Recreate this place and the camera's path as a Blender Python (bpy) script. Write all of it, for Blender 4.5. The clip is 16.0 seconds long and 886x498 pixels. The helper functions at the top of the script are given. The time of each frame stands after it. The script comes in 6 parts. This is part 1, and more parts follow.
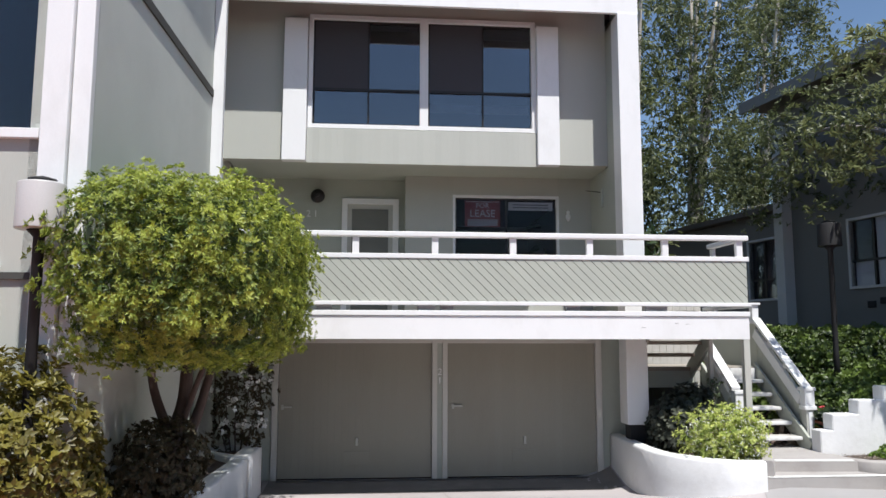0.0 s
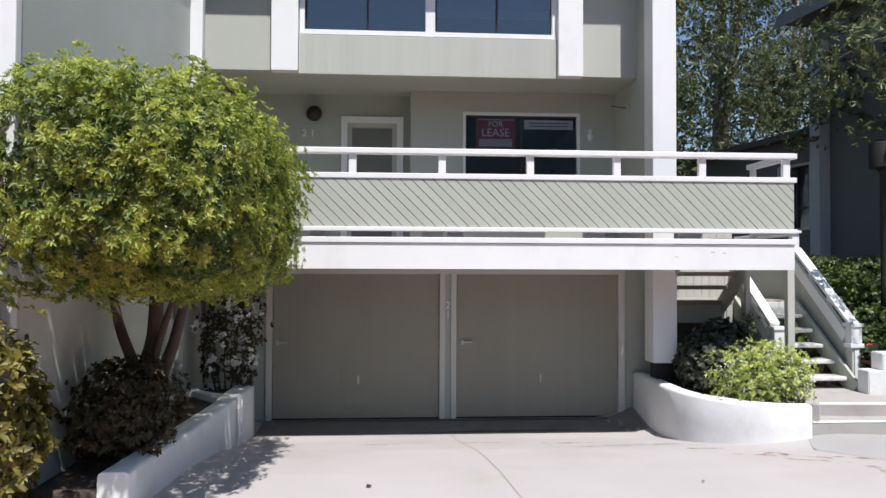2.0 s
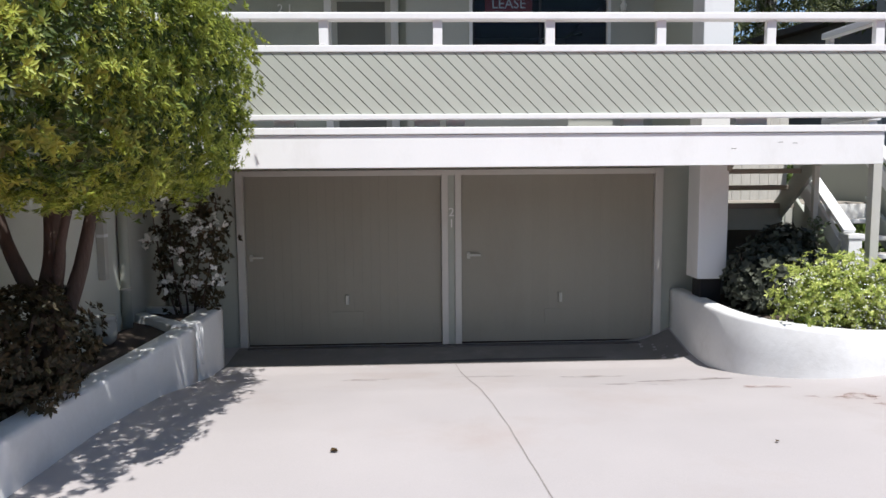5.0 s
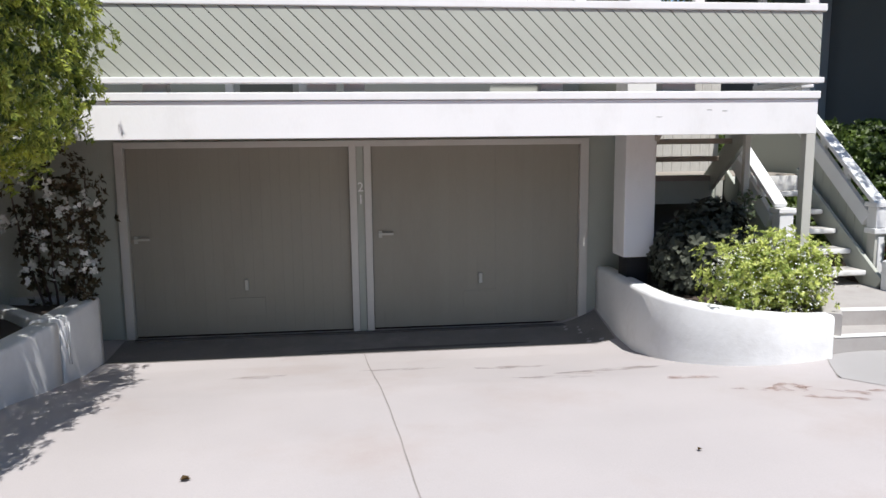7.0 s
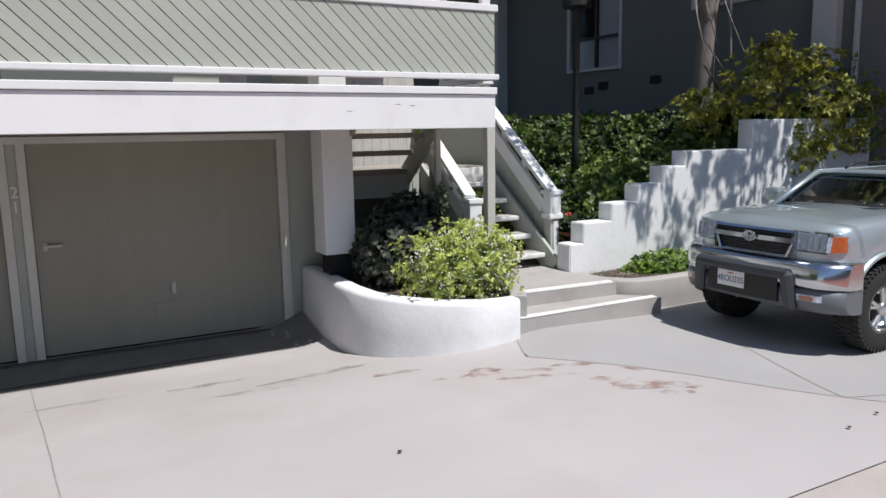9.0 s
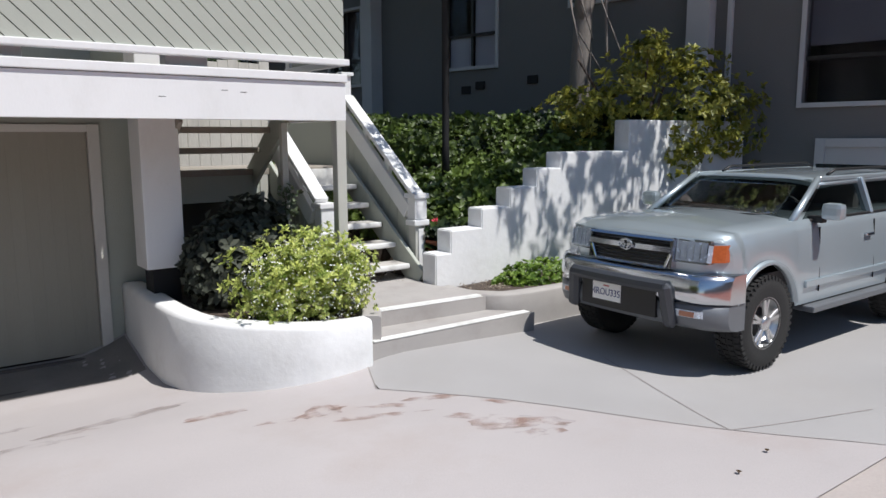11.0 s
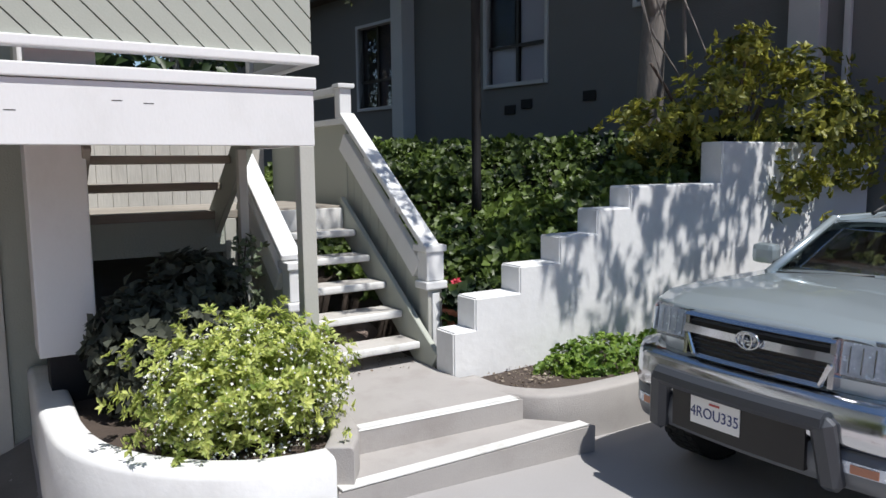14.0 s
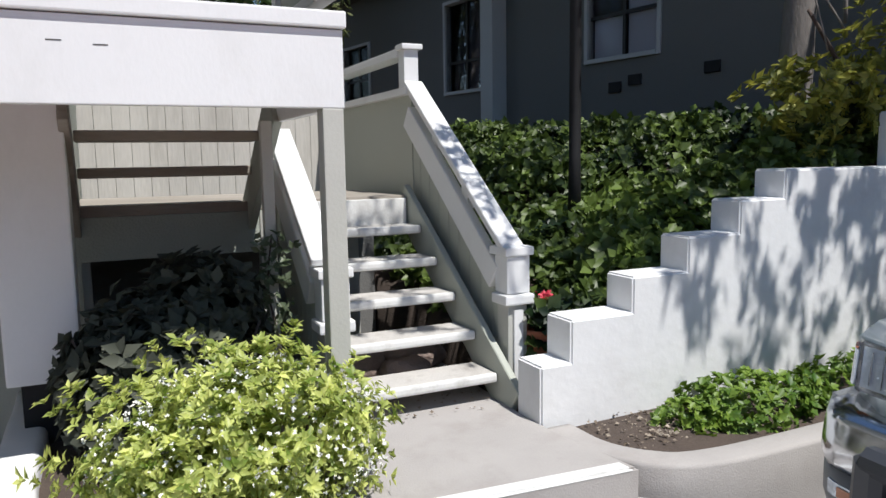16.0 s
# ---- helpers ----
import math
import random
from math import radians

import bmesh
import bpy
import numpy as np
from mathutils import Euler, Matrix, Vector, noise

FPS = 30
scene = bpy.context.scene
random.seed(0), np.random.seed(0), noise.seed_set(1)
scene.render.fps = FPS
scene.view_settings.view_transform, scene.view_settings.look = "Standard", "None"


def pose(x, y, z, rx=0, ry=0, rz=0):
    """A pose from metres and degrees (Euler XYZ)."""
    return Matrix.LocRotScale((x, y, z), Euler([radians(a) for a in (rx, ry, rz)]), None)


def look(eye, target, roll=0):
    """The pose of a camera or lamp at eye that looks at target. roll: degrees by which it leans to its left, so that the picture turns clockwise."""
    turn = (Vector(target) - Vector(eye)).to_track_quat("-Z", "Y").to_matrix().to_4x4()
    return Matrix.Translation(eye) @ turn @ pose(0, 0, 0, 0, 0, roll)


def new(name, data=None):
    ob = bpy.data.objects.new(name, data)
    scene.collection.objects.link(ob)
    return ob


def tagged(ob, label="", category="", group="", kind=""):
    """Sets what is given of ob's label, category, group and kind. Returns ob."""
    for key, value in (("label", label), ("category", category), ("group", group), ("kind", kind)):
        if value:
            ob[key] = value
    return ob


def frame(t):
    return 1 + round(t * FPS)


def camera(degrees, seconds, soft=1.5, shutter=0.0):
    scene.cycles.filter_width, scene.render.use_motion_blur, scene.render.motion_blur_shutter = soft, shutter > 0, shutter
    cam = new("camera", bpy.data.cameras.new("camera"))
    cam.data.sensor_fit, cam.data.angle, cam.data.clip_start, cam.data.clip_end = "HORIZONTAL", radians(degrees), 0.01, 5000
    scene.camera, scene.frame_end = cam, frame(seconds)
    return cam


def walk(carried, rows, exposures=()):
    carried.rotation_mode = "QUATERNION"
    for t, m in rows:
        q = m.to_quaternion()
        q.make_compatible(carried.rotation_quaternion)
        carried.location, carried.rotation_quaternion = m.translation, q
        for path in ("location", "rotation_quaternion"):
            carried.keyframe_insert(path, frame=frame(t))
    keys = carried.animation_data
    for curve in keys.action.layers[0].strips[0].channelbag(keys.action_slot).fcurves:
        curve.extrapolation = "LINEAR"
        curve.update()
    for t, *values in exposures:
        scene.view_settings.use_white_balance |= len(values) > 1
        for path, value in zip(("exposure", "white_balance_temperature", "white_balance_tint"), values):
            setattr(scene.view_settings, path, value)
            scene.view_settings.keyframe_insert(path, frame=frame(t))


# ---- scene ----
cam = camera(62.3, 16.0)
PATH = [
    (0, (-1.058, -0.681, 2.282), (-0.894, 1.3, 2.51), 0.1),
    (0.5, (-0.987, -0.398, 2.241), (-0.827, 1.584, 2.457), 0.2),
    (1, (-0.954, -0.171, 2.243), (-0.791, 1.814, 2.419), 0.3),
    (1.5, (-0.958, 0.161, 2.239), (-0.815, 2.152, 2.359), -0.0),
    (2, (-0.923, 0.418, 2.236), (-0.789, 2.413, 2.283), 0.2),
    (2.5, (-0.849, 0.691, 2.182), (-0.728, 2.687, 2.19), 0.7),
    (3, (-0.877, 0.932, 2.167), (-0.728, 2.927, 2.161), 0.5),
    (3.5, (-0.871, 1.214, 2.166), (-0.724, 3.207, 2.1), 0.0),
    (4, (-0.83, 1.524, 2.139), (-0.714, 3.519, 2.056), 0.2),
    (4.2, (-0.801, 1.655, 2.127), (-0.702, 3.649, 2.014), -0.3),
    (6.3, (-0.2, 2.61, 2.165), (-0.137, 4.589, 1.894), -0.25),
    (6.5, (-0.169, 2.658, 2.163), (-0.066, 4.636, 1.883), -0.2),
    (7, (-0.151, 2.842, 2.151), (0.075, 4.808, 1.864), -0.6),
    (7.5, (-0.017, 2.958, 2.177), (0.399, 4.891, 1.872), -0.7),
    (8, (0.065, 3.044, 2.174), (0.694, 4.92, 1.881), -0.5),
    (8.5, (0.137, 3.098, 2.152), (0.95, 4.902, 1.86), -0.7),
    (9, (0.15, 3.105, 2.158), (1.087, 4.844, 1.845), -1.0),
    (9.5, (0.223, 3.183, 2.126), (1.284, 4.85, 1.813), -0.8),
    (10, (0.437, 3.313, 2.033), (1.574, 4.93, 1.723), -1.1),
    (12.5, (1.688, 4.521, 2.107), (2.9, 6.086, 1.818), 0.4),
    (13, (1.918, 4.804, 2.093), (3.096, 6.399, 1.836), -0.4),
    (13.5, (2.15, 5.059, 2.099), (3.281, 6.689, 1.845), -1.1),
    (14, (2.402, 5.271, 2.089), (3.472, 6.945, 1.858), -0.6),
    (14.5, (2.597, 5.556, 2.065), (3.62, 7.264, 1.868), -1.1),
    (15, (2.813, 5.814, 2.049), (3.761, 7.563, 1.843), -1.8),
    (15.5, (3.021, 6.077, 2.029), (3.89, 7.866, 1.817), -1.1),
    (16, (3.155, 6.338, 1.986), (3.995, 8.137, 1.742), -0.9),
]
walk(cam, [(t, look(eye, target, roll)) for t, eye, target, roll in PATH], [(0, 0.34), (7, 0.33), (9, 0.08), (12.5, 0.1), (16, 0.2)])
# ---- world, sun, exposure ----
SUN_FROM = Vector((0.26, -1.0, 2.0)).normalized()
world = bpy.data.worlds.new("sky")
scene.world = world
world.use_nodes = True
wn = world.node_tree.nodes
sky = wn.new("ShaderNodeTexSky")
sky.sky_type = "NISHITA"
sky.sun_disc = False
sky.ozone_density = 3.0
sky.dust_density = 0.3
sky.sun_elevation = math.asin(SUN_FROM.z)
sky.sun_rotation = math.atan2(SUN_FROM.x, SUN_FROM.y)
world.node_tree.links.new(sky.outputs[0], wn["Background"].inputs[0])
wn["Background"].inputs[1].default_value = 0.10
sun_data = bpy.data.lights.new("sun", "SUN")
sun_data.energy = 4.8
sun_data.angle = radians(0.53)
sun_data.color = (1.0, 0.972, 0.94)
sun = new("sun", sun_data)
sun.matrix_world = look((0, 0, 30), Vector((0, 0, 30)) - SUN_FROM)


# ---- materials ----
def mat(name, color, rough=0.7, metal=0.0, var=0.12, scale=3.0, fine=60.0, bump=0.15, dirt=None, dirt_amount=0.0,
        dirt_scale=1.2, stretch=(1, 1, 1), per_object=0.0, per_island=0.0, coat=0.0, spec=0.5):
    m = bpy.data.materials.new(name)
    m.use_nodes = True
    nt = m.node_tree
    n, lk = nt.nodes, nt.links
    bsdf = n["Principled BSDF"]
    bsdf.inputs["Metallic"].default_value = metal
    bsdf.inputs["Coat Weight"].default_value = coat
    bsdf.inputs["Specular IOR Level"].default_value = spec
    geo = n.new("ShaderNodeNewGeometry")
    mapping = n.new("ShaderNodeMapping")
    mapping.inputs["Scale"].default_value = stretch
    lk.new(geo.outputs["Position"], mapping.inputs[0])

    def noise_tex(s, detail, rough_=0.55):
        t = n.new("ShaderNodeTexNoise")
        t.inputs["Scale"].default_value = s
        t.inputs["Detail"].default_value = detail
        t.inputs["Roughness"].default_value = rough_
        lk.new(mapping.outputs[0], t.inputs["Vector"])
        return t.outputs["Fac"]

    def math_node(op, a, b):
        k = n.new("ShaderNodeMath")
        k.operation = op
        for i, v in enumerate((a, b)):
            if isinstance(v, (int, float)):
                k.inputs[i].default_value = v
            else:
                lk.new(v, k.inputs[i])
        return k.outputs[0]

    big, small = noise_tex(scale, 4), noise_tex(fine, 3)
    v = math_node("ADD", math_node("MULTIPLY", math_node("SUBTRACT", big, 0.5), 2.2 * var),
                  math_node("MULTIPLY", math_node("SUBTRACT", small, 0.5), 1.2 * var))
    v = math_node("ADD", v, 1.0)
    if per_object:
        oi = n.new("ShaderNodeObjectInfo")
        v = math_node("ADD", v, math_node("MULTIPLY", math_node("SUBTRACT", oi.outputs["Random"], 0.5), per_object))
    if per_island:
        v = math_node("ADD", v, math_node("MULTIPLY", math_node("SUBTRACT", geo.outputs["Random Per Island"], 0.5), per_island))
    mul = n.new("ShaderNodeVectorMath")
    mul.operation = "SCALE"
    mul.inputs[0].default_value = color[:3]
    lk.new(v, mul.inputs["Scale"])
    out = mul.outputs[0]
    if dirt:
        ramp = n.new("ShaderNodeMapRange")
        ramp.inputs["From Min"].default_value, ramp.inputs["From Max"].default_value = 0.52, 0.78
        ramp.inputs["To Max"].default_value = dirt_amount
        lk.new(noise_tex(dirt_scale, 6, 0.65), ramp.inputs["Value"])
        mix = n.new("ShaderNodeMix")
        mix.data_type = "RGBA"
        mix.inputs["B"].default_value = (*dirt, 1)
        lk.new(ramp.outputs[0], mix.inputs["Factor"])
        lk.new(out, mix.inputs["A"])
        out = mix.outputs["Result"]
    lk.new(out, bsdf.inputs["Base Color"])
    r = math_node("ADD", math_node("MULTIPLY", math_node("SUBTRACT", big, 0.5), 0.25), rough)
    lk.new(r, bsdf.inputs["Roughness"])
    if bump:
        b = n.new("ShaderNodeBump")
        b.inputs["Strength"].default_value = bump
        b.inputs["Distance"].default_value = 0.01
        lk.new(math_node("ADD", small, math_node("MULTIPLY", big, 0.7)), b.inputs["Height"])
        lk.new(b.outputs[0], bsdf.inputs["Normal"])
    return m


def leaf_mat(name, dark, light, glow=0.35, rough=0.45, patch=3.0, single=0.75, patchy=0.9):
    """Leaves: colour from leaf to leaf, some light passing through."""
    m = bpy.data.materials.new(name)
    m.use_nodes = True
    n, lk = m.node_tree.nodes, m.node_tree.links
    bsdf = n["Principled BSDF"]
    bsdf.inputs["Roughness"].default_value = rough
    geo = n.new("ShaderNodeNewGeometry")
    mix = n.new("ShaderNodeMix")
    mix.data_type = "RGBA"
    mix.inputs["A"].default_value, mix.inputs["B"].default_value = (*dark, 1), (*light, 1)
    tex = n.new("ShaderNodeTexNoise")
    tex.inputs["Scale"].default_value = patch
    tex.inputs["Detail"].default_value = 1.0
    lk.new(geo.outputs["Position"], tex.inputs["Vector"])
    avg = n.new("ShaderNodeMath")
    avg.operation = "MULTIPLY_ADD"
    lk.new(geo.outputs["Random Per Island"], avg.inputs[0])
    avg.inputs[1].default_value = single
    off = n.new("ShaderNodeMath")
    off.operation = "MULTIPLY_ADD"
    lk.new(tex.outputs["Fac"], off.inputs[0])
    off.inputs[1].default_value, off.inputs[2].default_value = patchy, 0.5 - 0.5 * patchy - 0.5 * single
    lk.new(off.outputs[0], avg.inputs[2])
    avg.use_clamp = True
    lk.new(avg.outputs[0], mix.inputs["Factor"])
    lk.new(mix.outputs["Result"], bsdf.inputs["Base Color"])
    tr = n.new("ShaderNodeBsdfTranslucent")
    lk.new(mix.outputs["Result"], tr.inputs["Color"])
    sh = n.new("ShaderNodeMixShader")
    sh.inputs[0].default_value = glow
    lk.new(bsdf.outputs[0], sh.inputs[1])
    lk.new(tr.outputs[0], sh.inputs[2])
    lk.new(sh.outputs[0], n["Material Output"].inputs["Surface"])
    return m


def glass_mat(name, tint, rough=0.02, ior=1.5):
    """Tinted pane: clear glass gloss over a tinted see-through sheet."""
    m = bpy.data.materials.new(name)
    m.use_nodes = True
    n, lk = m.node_tree.nodes, m.node_tree.links
    tr, gl, fr, mix = (n.new("ShaderNodeBsdfTransparent"), n.new("ShaderNodeBsdfGlossy"), n.new("ShaderNodeFresnel"), n.new("ShaderNodeMixShader"))
    tr.inputs[0].default_value = (*tint, 1)
    gl.inputs["Roughness"].default_value = rough
    fr.inputs[0].default_value = ior
    lk.new(fr.outputs[0], mix.inputs[0])
    lk.new(tr.outputs[0], mix.inputs[1])
    lk.new(gl.outputs[0], mix.inputs[2])
    lk.new(mix.outputs[0], n["Material Output"].inputs["Surface"])
    return m


WHITE = mat("white_paint", (0.76, 0.765, 0.765), 0.55, var=0.04, scale=1.5, bump=0.08, dirt=(0.45, 0.44, 0.40), dirt_amount=0.25, dirt_scale=2.5, stretch=(1, 1, 0.5))
WHITE_WORN = mat("worn_white_paint", (0.72, 0.72, 0.70), 0.65, var=0.10, scale=4, bump=0.2, dirt=(0.30, 0.28, 0.24), dirt_amount=0.55, dirt_scale=5)
STUCCO_WHITE = mat("white_stucco", (0.76, 0.765, 0.765), 0.85, var=0.05, scale=1.6, fine=16, bump=0.30, dirt=(0.45, 0.43, 0.40), dirt_amount=0.35, dirt_scale=1.8)
STUCCO_GREY = mat("grey_green_stucco", (0.40, 0.425, 0.375), 0.9, var=0.08, scale=1.3, fine=70, bump=0.5, dirt=(0.30, 0.31, 0.27), dirt_amount=0.35, dirt_scale=1.0)
STUCCO_PALE = mat("pale_grey_green_stucco", (0.52, 0.545, 0.50), 0.9, var=0.08, scale=1.0, fine=70, bump=0.4, dirt=(0.42, 0.44, 0.40), dirt_amount=0.4, dirt_scale=0.9)
SIDING = mat("grey_green_siding", (0.43, 0.44, 0.40), 0.75, var=0.06, scale=2, fine=90, bump=0.12, stretch=(1, 1, 0.15), per_object=0.05)
BOARD = mat("painted_diagonal_board", (0.40, 0.42, 0.37), 0.7, var=0.06, scale=2.5, fine=80, bump=0.12, per_object=0.07)
GROOVE = mat("dark_groove", (0.06, 0.06, 0.055), 0.9, var=0.1)
DOOR_PAINT = mat("garage_door_paint", (0.285, 0.272, 0.228), 0.7, var=0.07, scale=1.2, fine=70, bump=0.1, dirt=(0.22, 0.20, 0.17), dirt_amount=0.35, dirt_scale=1.5, per_object=0.03, stretch=(1, 1, 0.3))
TRIM_GREY = mat("grey_trim", (0.46, 0.46, 0.42), 0.6, var=0.06)
WOOD_GREY = mat("weathered_wood", (0.30, 0.27, 0.23), 0.85, var=0.2, scale=6, fine=70, bump=0.35, stretch=(0.2, 1, 1), dirt=(0.55, 0.52, 0.48), dirt_amount=0.5, dirt_scale=3)
CONCRETE = mat("driveway_concrete", (0.415, 0.385, 0.383), 0.85, var=0.14, scale=0.55, fine=120, bump=0.15, dirt=(0.34, 0.27, 0.24), dirt_amount=0.50, dirt_scale=0.7)
CONCRETE_PAD = mat("grey_concrete", (0.345, 0.335, 0.333), 0.85, var=0.11, scale=1.0, fine=130, bump=0.15, dirt=(0.32, 0.30, 0.28), dirt_amount=0.35, dirt_scale=0.9)
CONCRETE_STEP = mat("step_concrete", (0.38, 0.36, 0.345), 0.9, var=0.12, scale=3, fine=110, bump=0.25, dirt=(0.24, 0.21, 0.19), dirt_amount=0.5, dirt_scale=2.2)
BRICK = mat("red_paver", (0.34, 0.13, 0.105), 0.85, var=0.18, scale=8, fine=90, bump=0.3, per_object=0.35)
SOIL = mat("bare_soil", (0.075, 0.056, 0.045), 0.95, var=0.35, scale=6, fine=60, bump=0.8)
BARK = mat("bark", (0.085, 0.062, 0.052), 0.9, var=0.3, scale=5, fine=50, bump=0.8, stretch=(1, 1, 0.25))
BAND_CONCRETE = mat("band_concrete", (0.40, 0.355, 0.335), 0.9, var=0.15, scale=3, fine=60, bump=0.2)
BARK_GREY = mat("grey_bark", (0.20, 0.18, 0.165), 0.9, var=0.35, scale=4, fine=40, bump=0.7, stretch=(1, 1, 0.3))
BARK_PALE = mat("pale_bark", (0.46, 0.42, 0.37), 0.85, var=0.3, scale=4, fine=40, bump=0.5, stretch=(1, 1, 0.3))
BLACK = mat("black_paint", (0.012, 0.012, 0.013), 0.75, var=0.2)
HOUSE_GREY = mat("dark_grey_stucco", (0.17, 0.17, 0.165), 0.9, var=0.08, scale=1.5, fine=60, bump=0.4)
HOUSE_TRIM = mat("grey_house_trim", (0.52, 0.53, 0.53), 0.7, var=0.06)
ROOM = mat("room_wall", (0.10, 0.10, 0.11), 0.9, var=0.05)
ROOF = mat("roof_shingle", (0.12, 0.11, 0.10), 0.9, var=0.25, scale=10, bump=0.6)
GLASS = glass_mat("window_glass", (0.80, 0.82, 0.84), ior=1.55)
GLASS_UPPER = glass_mat("mirror_tint_glass", (0.6, 0.62, 0.68), ior=2.3)
GLASS_LEASE = glass_mat("clear_glass", (0.82, 0.82, 0.85), ior=1.22)
TREAD = mat("worn_tread_paint", (0.50, 0.48, 0.45), 0.8, var=0.15, scale=5, fine=80, bump=0.3, dirt=(0.20, 0.17, 0.15), dirt_amount=0.75, dirt_scale=3.5)
BRONZE = mat("dark_bronze_frame", (0.025, 0.022, 0.022), 0.4, 0.3, var=0.1)
SCREEN = mat("insect_screen", (0.055, 0.054, 0.062), 0.8, var=0.1, fine=300, bump=0.1)
BLIND = mat("window_blind", (0.60, 0.60, 0.58), 0.8, var=0.04)


# ---- helpers of shape ----
def box(bm, x0, x1, y0, y1, z0, z1, bevel=0.0):
    m = Matrix.LocRotScale(((x0 + x1) / 2, (y0 + y1) / 2, (z0 + z1) / 2), None, (x1 - x0, y1 - y0, z1 - z0))
    made = bmesh.ops.create_cube(bm, size=1, matrix=m)
    if bevel:
        edges = list({e for v in made["verts"] for e in v.link_edges})
        bmesh.ops.bevel(bm, geom=edges, offset=bevel, segments=2, profile=0.6, affect="EDGES")
    return bm


def beam_between(bm, a, b, w, h, up=(0, 0, 1), bevel=0.006):
    """A board of width w (sideways) and height h from a to b."""
    a, b = Vector(a), Vector(b)
    d = b - a
    side = d.cross(Vector(up)).normalized()
    top = side.cross(d).normalized()
    m = Matrix((side, d.normalized(), top)).transposed().to_4x4()
    m.translation = (a + b) / 2
    made = bmesh.ops.create_cube(bm, size=1, matrix=m @ Matrix.Diagonal((w, d.length, h, 1)))
    if bevel:
        edges = list({e for v in made["verts"] for e in v.link_edges})
        bmesh.ops.bevel(bm, geom=edges, offset=bevel, segments=1, affect="EDGES")
    return bm


def tube(bm, points, radii, sides=10):
    """A closed round tube along points."""
    rings = []
    pts = [Vector(p) for p in points]
    for i, p in enumerate(pts):
        d = (pts[min(i + 1, len(pts) - 1)] - pts[max(i - 1, 0)]).normalized()
        s = d.cross(Vector((0.31, 0.92, 0.2))).normalized()
        t = d.cross(s)
        rings.append([bm.verts.new(p + radii[i] * (s * math.cos(2 * math.pi * k / sides) + t * math.sin(2 * math.pi * k / sides))) for k in range(sides)])
    for r0, r1 in zip(rings, rings[1:]):
        for k in range(sides):
            f = bm.faces.new((r0[k], r0[(k + 1) % sides], r1[(k + 1) % sides], r1[k]))
            f.smooth = True
    bm.faces.new(rings[0][::-1])
    bm.faces.new(rings[-1])
    return bm


def lathe(bm, profile, centre, axis="z", sides=24, caps=True):
    """A turned shape: profile of (radius, height)."""
    rings = []
    c = Vector(centre)
    for r, h in profile:
        ring = []
        for k in range(sides):
            a = 2 * math.pi * k / sides
            p = (r * math.cos(a), r * math.sin(a), h) if axis == "z" else (r * math.cos(a), h, r * math.sin(a))
            ring.append(bm.verts.new(c + Vector(p)))
        rings.append(ring)
    for r0, r1 in zip(rings, rings[1:]):
        for k in range(sides):
            f = bm.faces.new((r0[k], r0[(k + 1) % sides], r1[(k + 1) % sides], r1[k]))
            f.smooth = True
    if caps:
        bm.faces.new(rings[0][::-1])
        bm.faces.new(rings[-1])
    bmesh.ops.recalc_face_normals(bm, faces=bm.faces)
    return bm


def mesh_of(name, bm, material):
    bmesh.ops.recalc_face_normals(bm, faces=bm.faces)
    me = bpy.data.meshes.new(name)
    bm.to_mesh(me)
    bm.free()
    for m in material if isinstance(material, (list, tuple)) else (material,):
        me.materials.append(m)
    return me


def part(name, bm, material, parent, label=""):
    ob = new(name, mesh_of(name, bm, material))
    ob.parent = parent
    if label:
        tagged(ob, label)
    return ob


def thing(name, label, category, group="", kind="", at=(0, 0, 0)):
    ob = new(name)
    ob.empty_display_size = 0.1
    ob.location = at
    return tagged(ob, label, category, group, kind)


def solid(name, bm, material, label, category, group="", kind=""):
    return tagged(new(name, mesh_of(name, bm, material)), label, category, group, kind)


def raw_mesh(name, verts, faces, material):
    me = bpy.data.meshes.new(name)
    me.from_pydata(verts, [], faces)
    me.materials.append(material)
    return me


def B(*a, **k):
    return box(bmesh.new(), *a, **k)


def text_mesh(name, body, size, material, m, parent, depth=0.003, stretch=1.0):
    cu = bpy.data.curves.new(name, "FONT")
    cu.body, cu.size, cu.align_x, cu.align_y, cu.extrude, cu.resolution_u = body, size, "CENTER", "CENTER", depth, 3
    tmp = bpy.data.objects.new(name, cu)
    scene.collection.objects.link(tmp)
    bpy.context.view_layer.update()
    me = bpy.data.meshes.new_from_object(tmp.evaluated_get(bpy.context.evaluated_depsgraph_get()))
    bpy.data.objects.remove(tmp)
    me.materials.clear()
    me.materials.append(material)
    me.transform(m @ Matrix.Diagonal((stretch, 1, 1, 1)))
    ob = new(name, me)
    ob.parent = parent
    return ob


def smooth01(a, b, v):
    t = min(1, max(0, (v - a) / (b - a)))
    return t * t * (3 - 2 * t)


# ---- ground ----
def drive_z(y):
    """The driveway falls to a drain line before the garage; the apron rises again to the doors."""
    return float(np.interp(-y, (-11.2, -10.5, -9.95, -9.1, -8.5, -8.0, -7.2, 40.0), (-0.005, -0.055, -0.015, 0.115, 0.22, 0.275, 0.34, 1.38)))


def ground_z(x, y):
    base = drive_z(y)
    pad = float(np.interp(x, (4.2, 5.8), (0.345, 0.285)))
    pad = base + (pad - base) * smooth01(5.2, 6.6, y)
    return base + (pad - base) * smooth01(3.0, 4.1, x + 0.35 * (y - 8.6))


